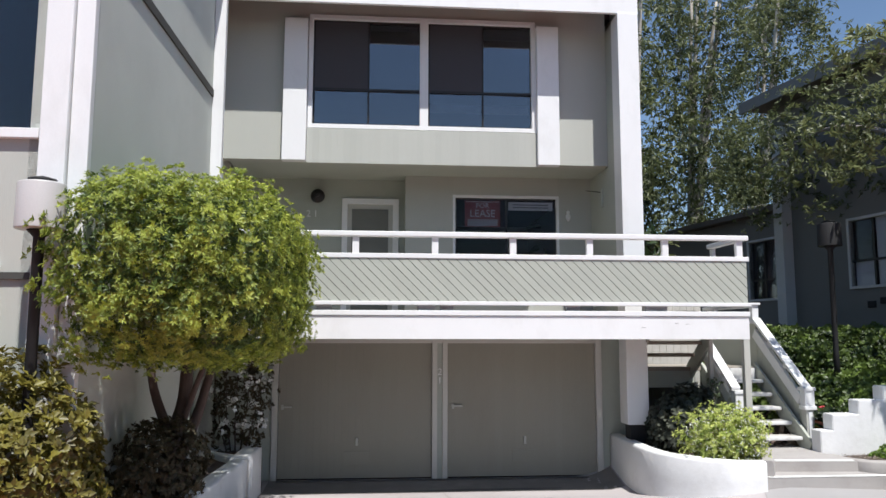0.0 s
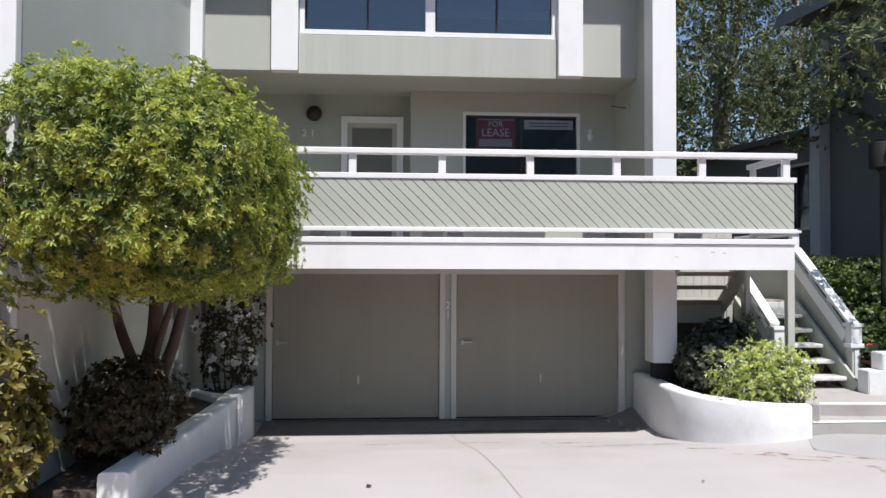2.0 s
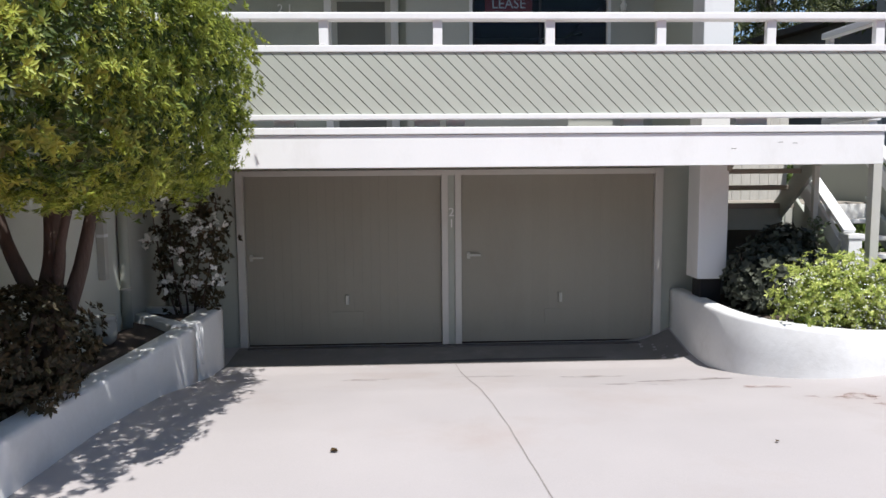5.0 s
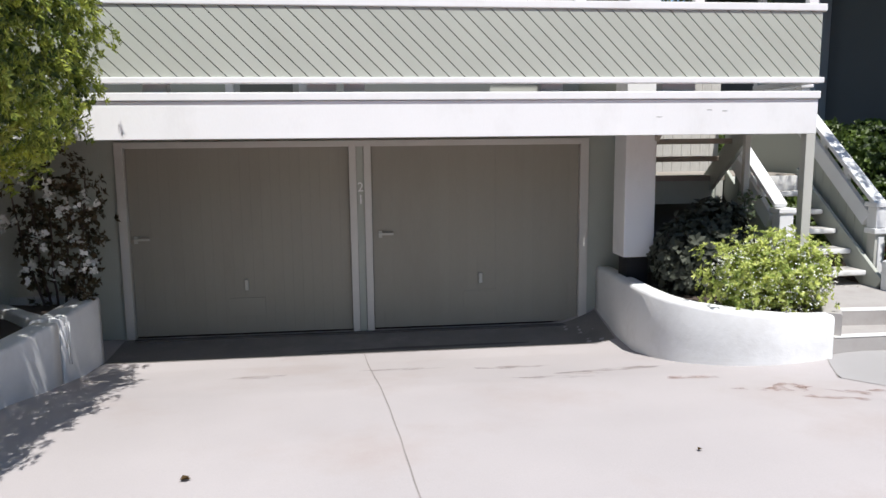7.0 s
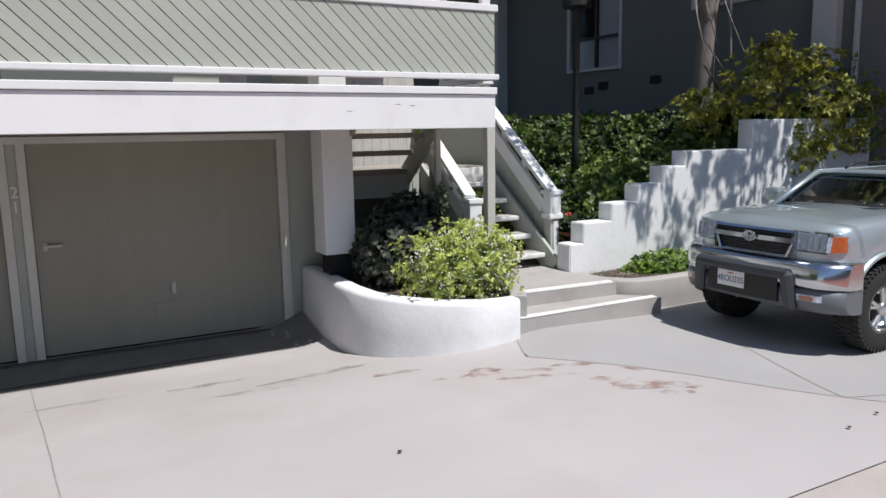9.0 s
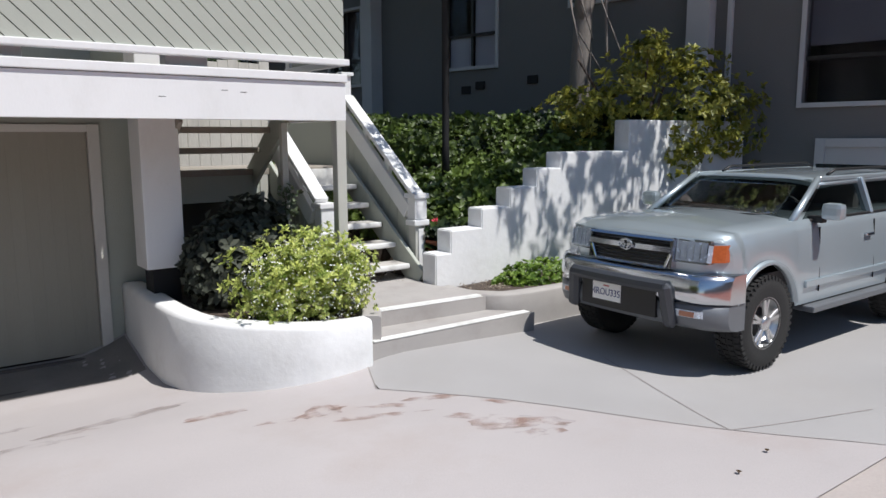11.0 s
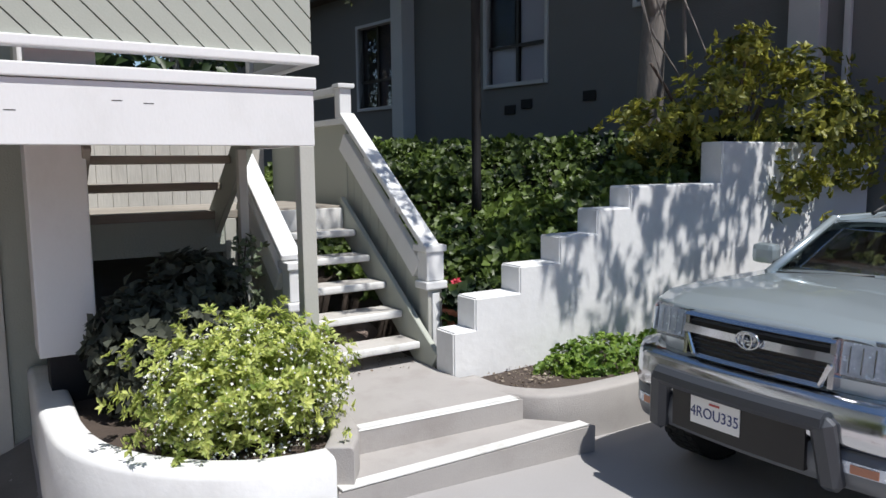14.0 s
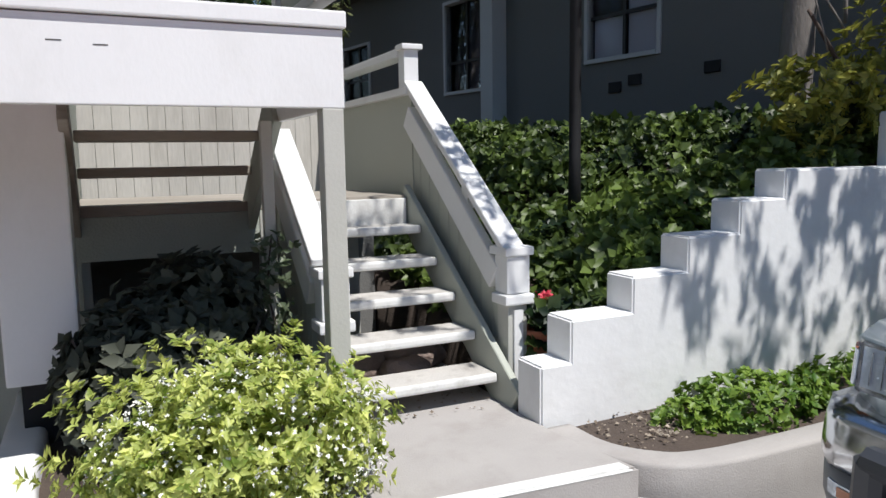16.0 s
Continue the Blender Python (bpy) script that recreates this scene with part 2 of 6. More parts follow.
def ground_sheet(name, x0, x1, y0, y1, nx, ny, lift=0.0, left=None, skirt=0.0):
    bm = bmesh.new()
    rows = []
    for j in range(ny + 1):
        y = y0 + (y1 - y0) * j / ny
        xa = left(y) if left else x0
        xb = x1(y) if callable(x1) else x1
        rows.append([bm.verts.new((xa + (xb - xa) * i / nx, y, ground_z(xa + (xb - xa) * i / nx, y) + lift)) for i in range(nx + 1)])
    for j in range(ny):
        for i in range(nx):
            f = bm.faces.new((rows[j][i], rows[j][i + 1], rows[j + 1][i + 1], rows[j + 1][i]))
            f.smooth = True
    return bm


def pad_edge(y):
    """Where the driveway slab meets the grey side pad."""
    if y > 8.0:
        return 3.56 + (y - 8.0) * 0.45
    return 3.56 + (8.0 - y) * 0.60


BAND_Y, BRICK_Y = 5.24, 4.90
far = bmesh.new()
bmesh.ops.create_grid(far, x_segments=1, y_segments=1, size=600, matrix=Matrix.Translation((0, 0, -0.35)))
solid("ground", far, SOIL, "bare brown earth reaching to the horizon", "ground", kind="structure")
drive = solid("driveway", ground_sheet("driveway", -3.75, pad_edge, BAND_Y, 11.25, 60, 70), CONCRETE,
              "pale pinkish concrete driveway with rust stains and joints", "driveway", kind="structure")
pad = solid("pavement", ground_sheet("pavement", 0, 14.0, BAND_Y, 11.0, 60, 40, left=pad_edge), CONCRETE_PAD,
            "smooth grey concrete parking pad", "pavement", kind="structure")
left_apron = solid("pavement", ground_sheet("pavement", -9.0, -3.75, BAND_Y, 5.97, 8, 6), CONCRETE_PAD,
                   "grey concrete in front of the next house", "pavement", kind="structure")
band = solid("kerb_band", ground_sheet("kerb_band", -14, 14, BRICK_Y, BAND_Y + 0.03, 60, 3, lift=-0.012), BAND_CONCRETE,
             "flush concrete edging band of the street", "kerb", kind="structure")
road = solid("road", ground_sheet("road", -40, 40, -40, BRICK_Y, 60, 60, lift=-0.03), mat("paver_bed", (0.16, 0.085, 0.07), 0.9, var=0.3),
             "bedding sand under the red paved street", "road", kind="structure")


JOINT = mat("sandy_joint", (0.27, 0.245, 0.235), 0.9, var=0.3, scale=9)


def slab_joint(x0, y0, x1, y1, w=0.009, n=24):
    """A thin dark sawn joint laid on the slab."""
    bm = bmesh.new()
    d = Vector((x1 - x0, y1 - y0)).normalized()
    s = Vector((-d.y, d.x)) * w / 2
    prev = None
    for i in range(n + 1):
        x, y = x0 + (x1 - x0) * i / n, y0 + (y1 - y0) * i / n
        j = 0.006 * noise.noise((x * 3, y * 3, 5))
        pair = [bm.verts.new((x + k * s.x + j, y + k * s.y, ground_z(x, y) + 0.003)) for k in (-1, 1)]
        if prev:
            bm.faces.new((prev[0], prev[1], pair[1], pair[0]))
        prev = pair
    part("slab_joint", bm, JOINT, drive)


slab_joint(-0.13, 10.4, 0.19, BAND_Y)
slab_joint(5.40, 7.5, 4.76, 5.99)
slab_joint(4.76, 5.99, 5.75, 5.62)
slab_joint(pad_edge(8.6), 8.6, pad_edge(8.0), 8.0, 0.008)
slab_joint(pad_edge(8.0), 8.0, pad_edge(BAND_Y), BAND_Y, 0.008)

# ---- the house with the garage: shell ----
X0, X1 = -3.67, 3.03          # party wall, outer fin
FRONT, DECK_Y = 11.2, 9.30    # garage wall, deck front
DECK_Z = 2.50


def wall(name, *dims, material=STUCCO_GREY, label="grey-green stucco house wall"):
    return solid(name, B(*dims), material, label, "wall", kind="structure")


wall("wall_garage_left", -3.62, -2.76, FRONT, 11.4, 0, 2.44)
wall("wall_garage_middle", -0.163, -0.082, FRONT - 0.01, 11.4, 0, 2.14)
wall("wall_garage_right", 2.53, 3.03, FRONT, 11.4, -0.1, 2.44)
wall("wall_garage_top", -2.76, 2.53, FRONT, 11.4, 2.19, 2.44)
wall("wall_garage_side", 2.90, 3.03, 11.4, 13.0, -0.02, 2.44)
wall("wall_lease", -0.66, 3.03, 12.32, 12.5, 2.5, 2.56)
# lease wall with its window opening
for dims in ((-0.66, 0.21, 12.32, 12.5, 2.56, 5.1), (2.12, 3.03, 12.32, 12.5, 2.56, 5.1), (0.21, 2.12, 12.32, 12.5, 4.76, 5.1), (0.21, 2.12, 12.32, 12.5, 2.56, 3.3)):
    wall("wall_window", *dims, material=SIDING, label="grey-green vertical siding round the lease window")
wall("wall_return", -0.66, -0.52, 12.5, 12.9, 2.5, 5.1)
for dims in ((-3.67, -1.74, 12.76, 12.9, 2.5, 5.1), (-0.86, -0.66, 12.76, 12.9, 2.5, 5.1), (-1.74, -0.86, 12.76, 12.9, 4.65, 5.1)):
    wall("wall_entry", *dims)
# upper storey, set forward over the entry
UP_Z, EAVE = 5.09, 7.86
for dims in ((-3.67, -2.30, FRONT, 11.4, UP_Z, EAVE), (1.47, 2.72, FRONT, 11.4, UP_Z, EAVE), (-2.30, 1.47, FRONT, 11.4, UP_Z, 5.62), (-2.30, 1.47, FRONT, 11.4, 7.56, EAVE)):
    wall("wall_upper", *dims, material=SIDING, label="grey-green grooved siding of the upper storey")
solid("soffit", B(-3.6, 2.9, 11.4, 12.9, UP_Z + 0.01, UP_Z + 0.08), STUCCO_GREY, "plain grey soffit over the entry deck", "ceiling", kind="structure")
solid("floor_upper", B(-3.6, 2.9, 11.4, 19, UP_Z + 0.08, UP_Z + 0.2), ROOM, "upper floor slab", "floor", kind="structure")
solid("floor_entry", B(-3.6, 2.9, 12.9, 19, 2.3, 2.5), ROOM, "entry level floor slab", "floor", kind="structure")
wall("wall_back", -3.67, 3.03, 19, 19.2, 0, EAVE, material=STUCCO_GREY)
wall("wall_side_right", 2.88, 3.03, 12.5, 19, 2.44, EAVE)
wall("wall_side_upper", 2.88, 3.03, 11.2, 12.5, UP_Z, EAVE)
solid("ceiling_upper", B(-3.6, 3.0, 11.4, 19, EAVE - 0.1, EAVE), ROOM, "upper room ceiling", "ceiling", kind="structure")
# roof slab and eave fascia
solid("roof", B(-3.9, 3.2, 10.46, 19.4, EAVE, EAVE + 0.14), ROOF, "low dark shingle roof", "roof", kind="structure")
solid("fascia", B(-3.67, 3.03, 10.42, 10.48, 7.44, 7.98, 0.006), WHITE, "white painted eave fascia board", "trim", kind="structure")
# tall white fin with its pier down to the planter
fin = thing("fin_column", "tall white painted fin column rising through the deck", "column", kind="structure")
part("shaft", B(2.68, 3.02, 10.40, 10.75, 0.90, 7.44, 0.012), WHITE, fin)
part("fin_wall", B(2.72, 2.98, 10.75, FRONT, 2.6, 7.44), STUCCO_GREY, fin, "grey-green wall behind the fin")
part("pedestal", B(2.74, 2.98, 10.45, 10.70, 0.55, 0.90), BLACK, fin, "black post base")
# party wall to the next house, which stands further forward
NEAR = 5.97
solid("wall_party", B(-4.2, -3.67, NEAR, 19, 0, 8.6), STUCCO_PALE, "tall grey-green stucco side wall of the next house", "wall", kind="structure")
solid("wall_reveal", B(-3.672, -3.645, NEAR + 0.1, 10.4, 5.84, 5.95), GROOVE, "dark horizontal reveal strip in the stucco", "trim", kind="structure")
solid("corner_trim", B(-3.665, -3.50, 10.38, 10.50, 2.6, 7.44, 0.008), WHITE, "white corner board beside the party wall", "trim", kind="structure")

# ---- garage doors ----
def garage_door(x0, x1):
    d = thing("garage_door", "closed taupe painted plank garage door in shade", "garage door", "garage doors", at=((x0 + x1) / 2, FRONT, 0.02))
    back = part("door_leaf", B(x0, x1, FRONT + 0.05, FRONT + 0.09, 0.02, 2.14), DOOR_PAINT, d)
    n = 22
    w = (x1 - x0) / n
    for i in range(n):
        part("plank", B(x0 + i * w + 0.0003, x0 + (i + 1) * w - 0.0003, FRONT + 0.022, FRONT + 0.05, 0.02, 2.14), DOOR_PAINT, d)
    for o in d.children:
        o.matrix_parent_inverse = Matrix.Translation(-d.location)
    return d


def fix(d):
    """Parts are modelled in place: undo the thing's own offset."""
    for o in d.children:
        o.matrix_parent_inverse = Matrix.Translation(-d.location)


door_l, door_r = garage_door(-2.66, -0.25), garage_door(0.005, 2.42)
for d, x, hx in ((door_l, -1.43, -2.62), (door_r, 1.25, 0.07)):
    part("vent_plate", B(x - 0.2, x + 0.2, FRONT + 0.012, FRONT + 0.024, 0.23, 0.43, 0.003), DOOR_PAINT, d)
    part("lift_handle", B(x - 0.02, x + 0.02, FRONT - 0.015, FRONT + 0.022, 0.52, 0.64, 0.006), TRIM_GREY, d)
    part("latch_handle", B(hx, hx + 0.17, FRONT - 0.02, FRONT + 0.0, 1.11, 1.135, 0.004), TRIM_GREY, d)
    part("latch_plate", B(hx, hx + 0.04, FRONT - 0.003, FRONT + 0.022, 1.08, 1.16, 0.004), TRIM_GREY, d)
    fix(d)
GARAGE_TRIM = mat("pale_trim_paint", (0.56, 0.55, 0.51), 0.65, var=0.08, dirt=(0.35, 0.33, 0.3), dirt_amount=0.4)
gar_trim = thing("garage_trim", "pale grey painted trim boards round the garage doors", "trim", kind="structure")
for dims in ((-2.76, -2.67, FRONT - 0.035, FRONT + 0.06, 0, 2.19), (-0.245, -0.165, FRONT - 0.035, FRONT + 0.06, 0.0, 2.14), (-0.08, 0.0, FRONT - 0.035, FRONT + 0.06, 0.0, 2.14),
             (2.425, 2.525, FRONT - 0.035, FRONT + 0.06, 0, 2.19), (-2.67, 2.425, FRONT - 0.033, FRONT + 0.06, 2.12, 2.188)):
    part("trim_board", B(*dims, bevel=0.004), GARAGE_TRIM, gar_trim)
num = thing("house_number", "small white digits on the post between the garage doors", "house number")
for k, ch in enumerate("21"):
    text_mesh("digit", ch, 0.15, WHITE, pose(-0.122, FRONT - 0.014, 1.66 - 0.14 * k, 90), num)

# ---- deck ----
DL, DR = -3.66, 4.10
solid("deck_floor", B(DL, 2.66, DECK_Y + 0.05, 12.76, 2.42, 2.50), WOOD_GREY, "grey timber deck floor", "deck floor", kind="structure")
solid("deck_floor", B(2.66, DR, DECK_Y + 0.05, 10.38, 2.42, 2.50), WOOD_GREY, "grey timber deck floor beside the stairs", "deck floor", kind="structure")
solid("deck_underside", B(DL, 2.6, DECK_Y + 0.08, FRONT - 0.04, 2.25, 2.42), STUCCO_GREY, "plain grey underside of the deck", "ceiling", kind="structure")
deck_beam = thing("deck_beam", "deep white painted fascia beam along the deck edge", "beam", kind="structure")
part("fascia_board", B(DL, DR, DECK_Y, DECK_Y + 0.045, 2.20, 2.515, 0.005), WHITE, deck_beam)
part("ledge", B(DL, DR + 0.012, DECK_Y - 0.02, DECK_Y + 0.12, 2.52, 2.588, 0.008), WHITE, deck_beam)
part("end_board", B(DR - 0.045, DR - 0.002, DECK_Y + 0.048, 10.38, 2.20, 2.515, 0.005), WHITE, deck_beam)
post = thing("deck_post", "slim pale grey post under the deck corner", "post")
part("shaft", B(4.005, 4.095, DECK_Y + 0.0, DECK_Y + 0.09, 0.42, 2.20, 0.006), TRIM_GREY, post)
rail = thing("deck_railing", "white deck railing with grey diagonal board infill", "railing")
part("bottom_strip", B(DL, DR + 0.03, DECK_Y - 0.03, DECK_Y + 0.06, 2.66, 2.712, 0.008), WHITE, rail)
part("mid_rail", B(DL, DR + 0.03, DECK_Y - 0.014, DECK_Y + 0.06, 3.30, 3.365, 0.008), WHITE, rail)
part("top_rail", B(DL, DR + 0.02, DECK_Y - 0.045, DECK_Y + 0.09, 3.595, 3.665, 0.012), WHITE, rail)
part("panel_backing", B(DL, DR - 0.01, DECK_Y + 0.018, DECK_Y + 0.03, 2.712, 3.30), GROOVE, rail)
for k in range(8):
    x = 4.00 - 1.085 * k
    if x > DL:
        part("baluster", B(x - 0.045, x + 0.045, DECK_Y - 0.005, DECK_Y + 0.06, 3.365, 3.595, 0.004), WHITE, rail)
# spacer blocks under the panel
for x0, x1 in ((-1.95, -1.75), (-0.57, -0.32), (-0.25, -0.07), (1.52, 1.72), (2.66, 2.98)):
    part("spacer_block", B(x0, x1, DECK_Y + 0.16, DECK_Y + 0.3, 2.50, 2.70, 0.004), WHITE, rail)
# diagonal boards, cut to the panel
PZ0, PZ1, STEP = 2.714, 3.298, 0.1345
for k in range(66):
    xt = -4.3495 + k * STEP           # where the board starts at the top
    poly = [(xt, PZ1), (xt + STEP - 0.011, PZ1), (xt + STEP - 0.011 + (PZ1 - PZ0), PZ0), (xt + (PZ1 - PZ0), PZ0)]

    def clip(poly, lim, sign):
        res = []
        for (ax, az), (bx, bz) in zip(poly, poly[1:] + poly[:1]):
            ia, ib = sign * (ax - lim) <= 0, sign * (bx - lim) <= 0
            if ia:
                res.append((ax, az))
            if ia != ib:
                f = (lim - ax) / (bx - ax)
                res.append((lim, az + f * (bz - az)))
        return res

    poly = clip(poly, DR - 0.005, 1)
    poly = clip(poly, DL, -1) if len(poly) > 2 else poly
    if len(poly) > 2:
        bm = bmesh.new()
        f = bm.faces.new([bm.verts.new((x, DECK_Y + 0.002, z)) for x, z in poly])
        ex = bmesh.ops.extrude_face_region(bm, geom=[f])
        bmesh.ops.translate(bm, verts=[v for v in ex["geom"] if isinstance(v, bmesh.types.BMVert)], vec=(0, 0.016, 0))
        part("board", bm, BOARD, rail)
# side of the deck
part("side_top_rail", B(DR - 0.10, DR + 0.02, DECK_Y + 0.092, 10.36, 3.595, 3.665, 0.012), WHITE, rail)
part("side_mid_rail", B(DR - 0.06, DR + 0.02, DECK_Y + 0.062, 10.36, 3.30, 3.365, 0.008), WHITE, rail)
part("side_bottom_strip", B(DR - 0.06, DR + 0.02, DECK_Y + 0.062, 10.36, 2.66, 2.712, 0.008), WHITE, rail)
part("side_panel", B(DR - 0.02, DR - 0.004, DECK_Y + 0.032, 10.36, 2.712, 3.30), BOARD, rail)
part("side_baluster", B(DR - 0.05, DR + 0.01, 10.28, 10.36, 2.5, 3.595, 0.004), WHITE, rail)


# ---- windows and entry ----
def sliding_window(name, x0, x1, z0, z1, y, label, frame_mat, cols, transom=None, outer=0.07, screens=(), kind="structure", glass=None):
    w = thing(name, label, "window", kind=kind)
    part("window_frame", B(x0 - outer, x0, y - 0.05, y + 0.06, z0 - outer, z1 + outer, 0.004), WHITE, w)
    part("window_frame", B(x1, x1 + outer, y - 0.05, y + 0.06, z0 - outer, z1 + outer, 0.004), WHITE, w)
    part("window_frame", B(x0, x1, y - 0.05, y + 0.06, z1, z1 + outer, 0.004), WHITE, w)
    part("window_sill", B(x0, x1, y - 0.06, y + 0.06, z0 - outer, z0, 0.004), WHITE, w)
    n = len(cols) - 1
    for i in range(n):
        a, b = cols[i], cols[i + 1]
        part("stile", B(a, a + 0.03, y + 0.02, y + 0.05, z0, z1), frame_mat, w)
        part("pane", B(a + 0.03, b, y + 0.034, y + 0.04, z0 + 0.03, z1 - 0.03), glass or GLASS, w).visible_shadow = False
        part("stile_bottom", B(a + 0.03, b, y + 0.02, y + 0.05, z0, z0 + 0.03), frame_mat, w)
        part("stile_top", B(a + 0.03, b, y + 0.02, y + 0.05, z1 - 0.03, z1), frame_mat, w)
        if transom:
            part("transom_bar", B(a + 0.03, b, y + 0.002, y + 0.033, transom - 0.02, transom + 0.02), frame_mat, w)
        if i in screens:
            part("screen", B(a + 0.03, b, y + 0.006, y + 0.010, z0 + 0.03 if not transom else transom + 0.02, z1 - 0.03), SCREEN, w)
    return w


upper = sliding_window("window_upper_left", -2.24, -0.47, 5.69, 7.49, FRONT, "dark-framed upper window with white surround, screen drawn half across", BRONZE, (-2.24, -1.34, -0.47), 6.30, screens=(0,), glass=GLASS_UPPER)
upper2 = sliding_window("window_upper_right", -0.33, 1.42, 5.69, 7.49, FRONT, "dark-framed upper window with white surround and blind at its foot", BRONZE, (-0.33, 0.58, 1.42), 6.30, screens=(0,), glass=GLASS_UPPER)
part("blind", B(-0.30, 1.40, FRONT + 0.11, FRONT + 0.13, 5.98, 6.12), BLIND, upper2)
part("blind", B(0.62, 1.40, FRONT + 0.11, FRONT + 0.13, 7.28, 7.46), BLIND, upper2)
part("blind", B(-1.30, -0.5, FRONT + 0.11, FRONT + 0.13, 7.38, 7.46), BLIND, upper)
for x0, x1 in ((-2.70, -2.32), (1.49, 1.86)):
    solid("pilaster", B(x0, x1, 11.03, FRONT, 5.05, 7.44, 0.008), WHITE, "white box pilaster beside the upper windows", "pilaster", kind="structure")
bay = solid("bay_panel", B(-2.315, 1.485, 11.132, FRONT, 5.03, 5.61, 0.004), SIDING, "grooved grey-green panel under the upper windows", "panel", kind="structure")
for k in range(38):
    part("panel_board", B(-2.313 + 0.1 * k, -2.313 + 0.1 * k + 0.0995, 11.12, 11.134, 5.032, 5.608, 0.0008), SIDING, bay)
lease = sliding_window("window_lease", 0.24, 2.09, 3.33, 4.72, 12.34, "dark lease window with a sign behind the glass", BRONZE, (0.24, 1.16, 2.09), None, outer=0.045, glass=GLASS_LEASE)
entry = thing("door_entry", "grey screen door in a white frame at the entry", "door", kind="structure")
for dims in ((-1.81, -1.71, 12.70, 12.80, 2.5, 4.74), (-0.88, -0.77, 12.70, 12.80, 2.5, 4.74), (-1.71, -0.88, 12.70, 12.80, 4.64, 4.74)):
    part("door_frame", B(*dims, bevel=0.006), WHITE, entry)
part("door_leaf", B(-1.71, -0.88, 12.76, 12.80, 2.5, 4.64), TRIM_GREY, entry)
part("screen", B(-1.63, -0.96, 12.745, 12.76, 2.6, 4.55), mat("grey_screen", (0.16, 0.165, 0.15), 0.8, fine=300), entry)

wall("wall_alcove_side", 2.74, 2.98, FRONT, 12.32, 2.50, UP_Z)

# ---- curved white planter ----
def curve_points(ctrl, n=10):
    """Smooth (Catmull-Rom) line through control points."""
    pts = [Vector(c) for c in ctrl]
    pts = [2 * pts[0] - pts[1]] + pts + [2 * pts[-1] - pts[-2]]
    res = []
    for i in range(1, len(pts) - 2):
        a, b, c, d = pts[i - 1:i + 3]
        for k in range(n):
            t = k / n
            res.append(0.5 * ((2 * b) + (c - a) * t + (2 * a - 5 * b + 4 * c - d) * t * t + (3 * b - a - 3 * c + d) * t ** 3))
    res.append(pts[-2])
    return res


def wall_along(path, thick, top, bottom, round_=0.04, wob=0.006):
    """A rounded low wall along a plan line; top and bottom are heights as functions of the place."""
    bm = bmesh.new()
    rings = []
    for i, p in enumerate(path):
        d = (path[min(i + 1, len(path) - 1)] - path[max(i - 1, 0)]).normalized()
        s = Vector((d.y, -d.x))
        zt, zb = top(p), bottom(p)
        ring = []
        for off, z in ((-0.5, zb), (-0.5, zb * 0.5 + zt * 0.5), (-0.5, zt - round_), (-0.5 + 0.3 * round_ / thick, zt - 0.3 * round_), (-0.5 + round_ / thick, zt),
                       (0.5 - round_ / thick, zt), (0.5 - 0.3 * round_ / thick, zt - 0.3 * round_), (0.5, zt - round_), (0.5, zb * 0.5 + zt * 0.5), (0.5, zb)):
            w = wob * noise.noise((p.x * 4 + off * 3, p.y * 4, z * 5))
            q = p + s * (off * thick + w)
            ring.append(bm.verts.new((q.x, q.y, z + (w if z > zb else 0))))
        rings.append(ring)
    for r0, r1 in zip(rings, rings[1:]):
        for k in range(len(r0) - 1):
            f = bm.faces.new((r0[k], r0[k + 1], r1[k + 1], r1[k]))
            f.smooth = True
    bm.faces.new(rings[0])
    bm.faces.new(rings[-1][::-1])
    return bm


planter = thing("planter", "curved white stucco planter with bare soil", "planter", kind="structure")
line = curve_points([(2.74, 11.18), (2.74, 10.4), (2.74, 9.75), (2.82, 9.28), (3.06, 8.88), (3.36, 8.63), (3.62, 8.54), (3.80, 8.52)], 8)
part("planter_wall", wall_along(line, 0.20, lambda p: 0.675, lambda p: ground_z(p.x, p.y) - 0.1), STUCCO_WHITE, planter)
line2 = curve_points([(3.86, 8.56), (4.01, 8.80), (4.07, 9.12), (4.06, 9.6)], 6)
part("planter_kerb", wall_along(line2, 0.16, lambda p: 0.665, lambda p: 0.25, 0.02), CONCRETE_STEP, planter, "curved grey concrete kerb")


def soil_patch(name, poly, z, amp=0.03, parent=None, cuts=5):
    bm = bmesh.new()
    f = bm.faces.new([bm.verts.new((x, y, z)) for x, y in poly])
    bmesh.ops.triangulate(bm, faces=[f])
    bmesh.ops.subdivide_edges(bm, edges=bm.edges, cuts=cuts, use_grid_fill=True)
    for v in bm.verts:
        v.co.z += amp * noise.noise(v.co * 3)
    for f in bm.faces:
        f.smooth = True
    return part(name, bm, SOIL, parent) if parent else bm


soil_patch("soil", [(2.72, 11.1), (2.74, 9.7), (2.82, 9.2), (3.05, 8.88), (3.4, 8.62), (3.82, 8.56), (4.0, 8.87), (4.06, 9.8), (4.06, 11.1)], 0.58, 0.05, planter)
for k, (x, y, s) in enumerate(((2.92, 9.10, 0.075), (3.02, 9.02, 0.05))):
    bm = bmesh.new()
    bmesh.ops.create_icosphere(bm, subdivisions=2, radius=s, matrix=pose(x, y, 0.615) @ Matrix.Diagonal((1.3, 1, 0.6, 1)))
    for v in bm.verts:
        v.co += 0.02 * noise.noise_vector(v.co * 14)
    solid("stone", bm, CONCRETE_STEP, "pale loose stone on the planter soil", "stone", "planter stones")

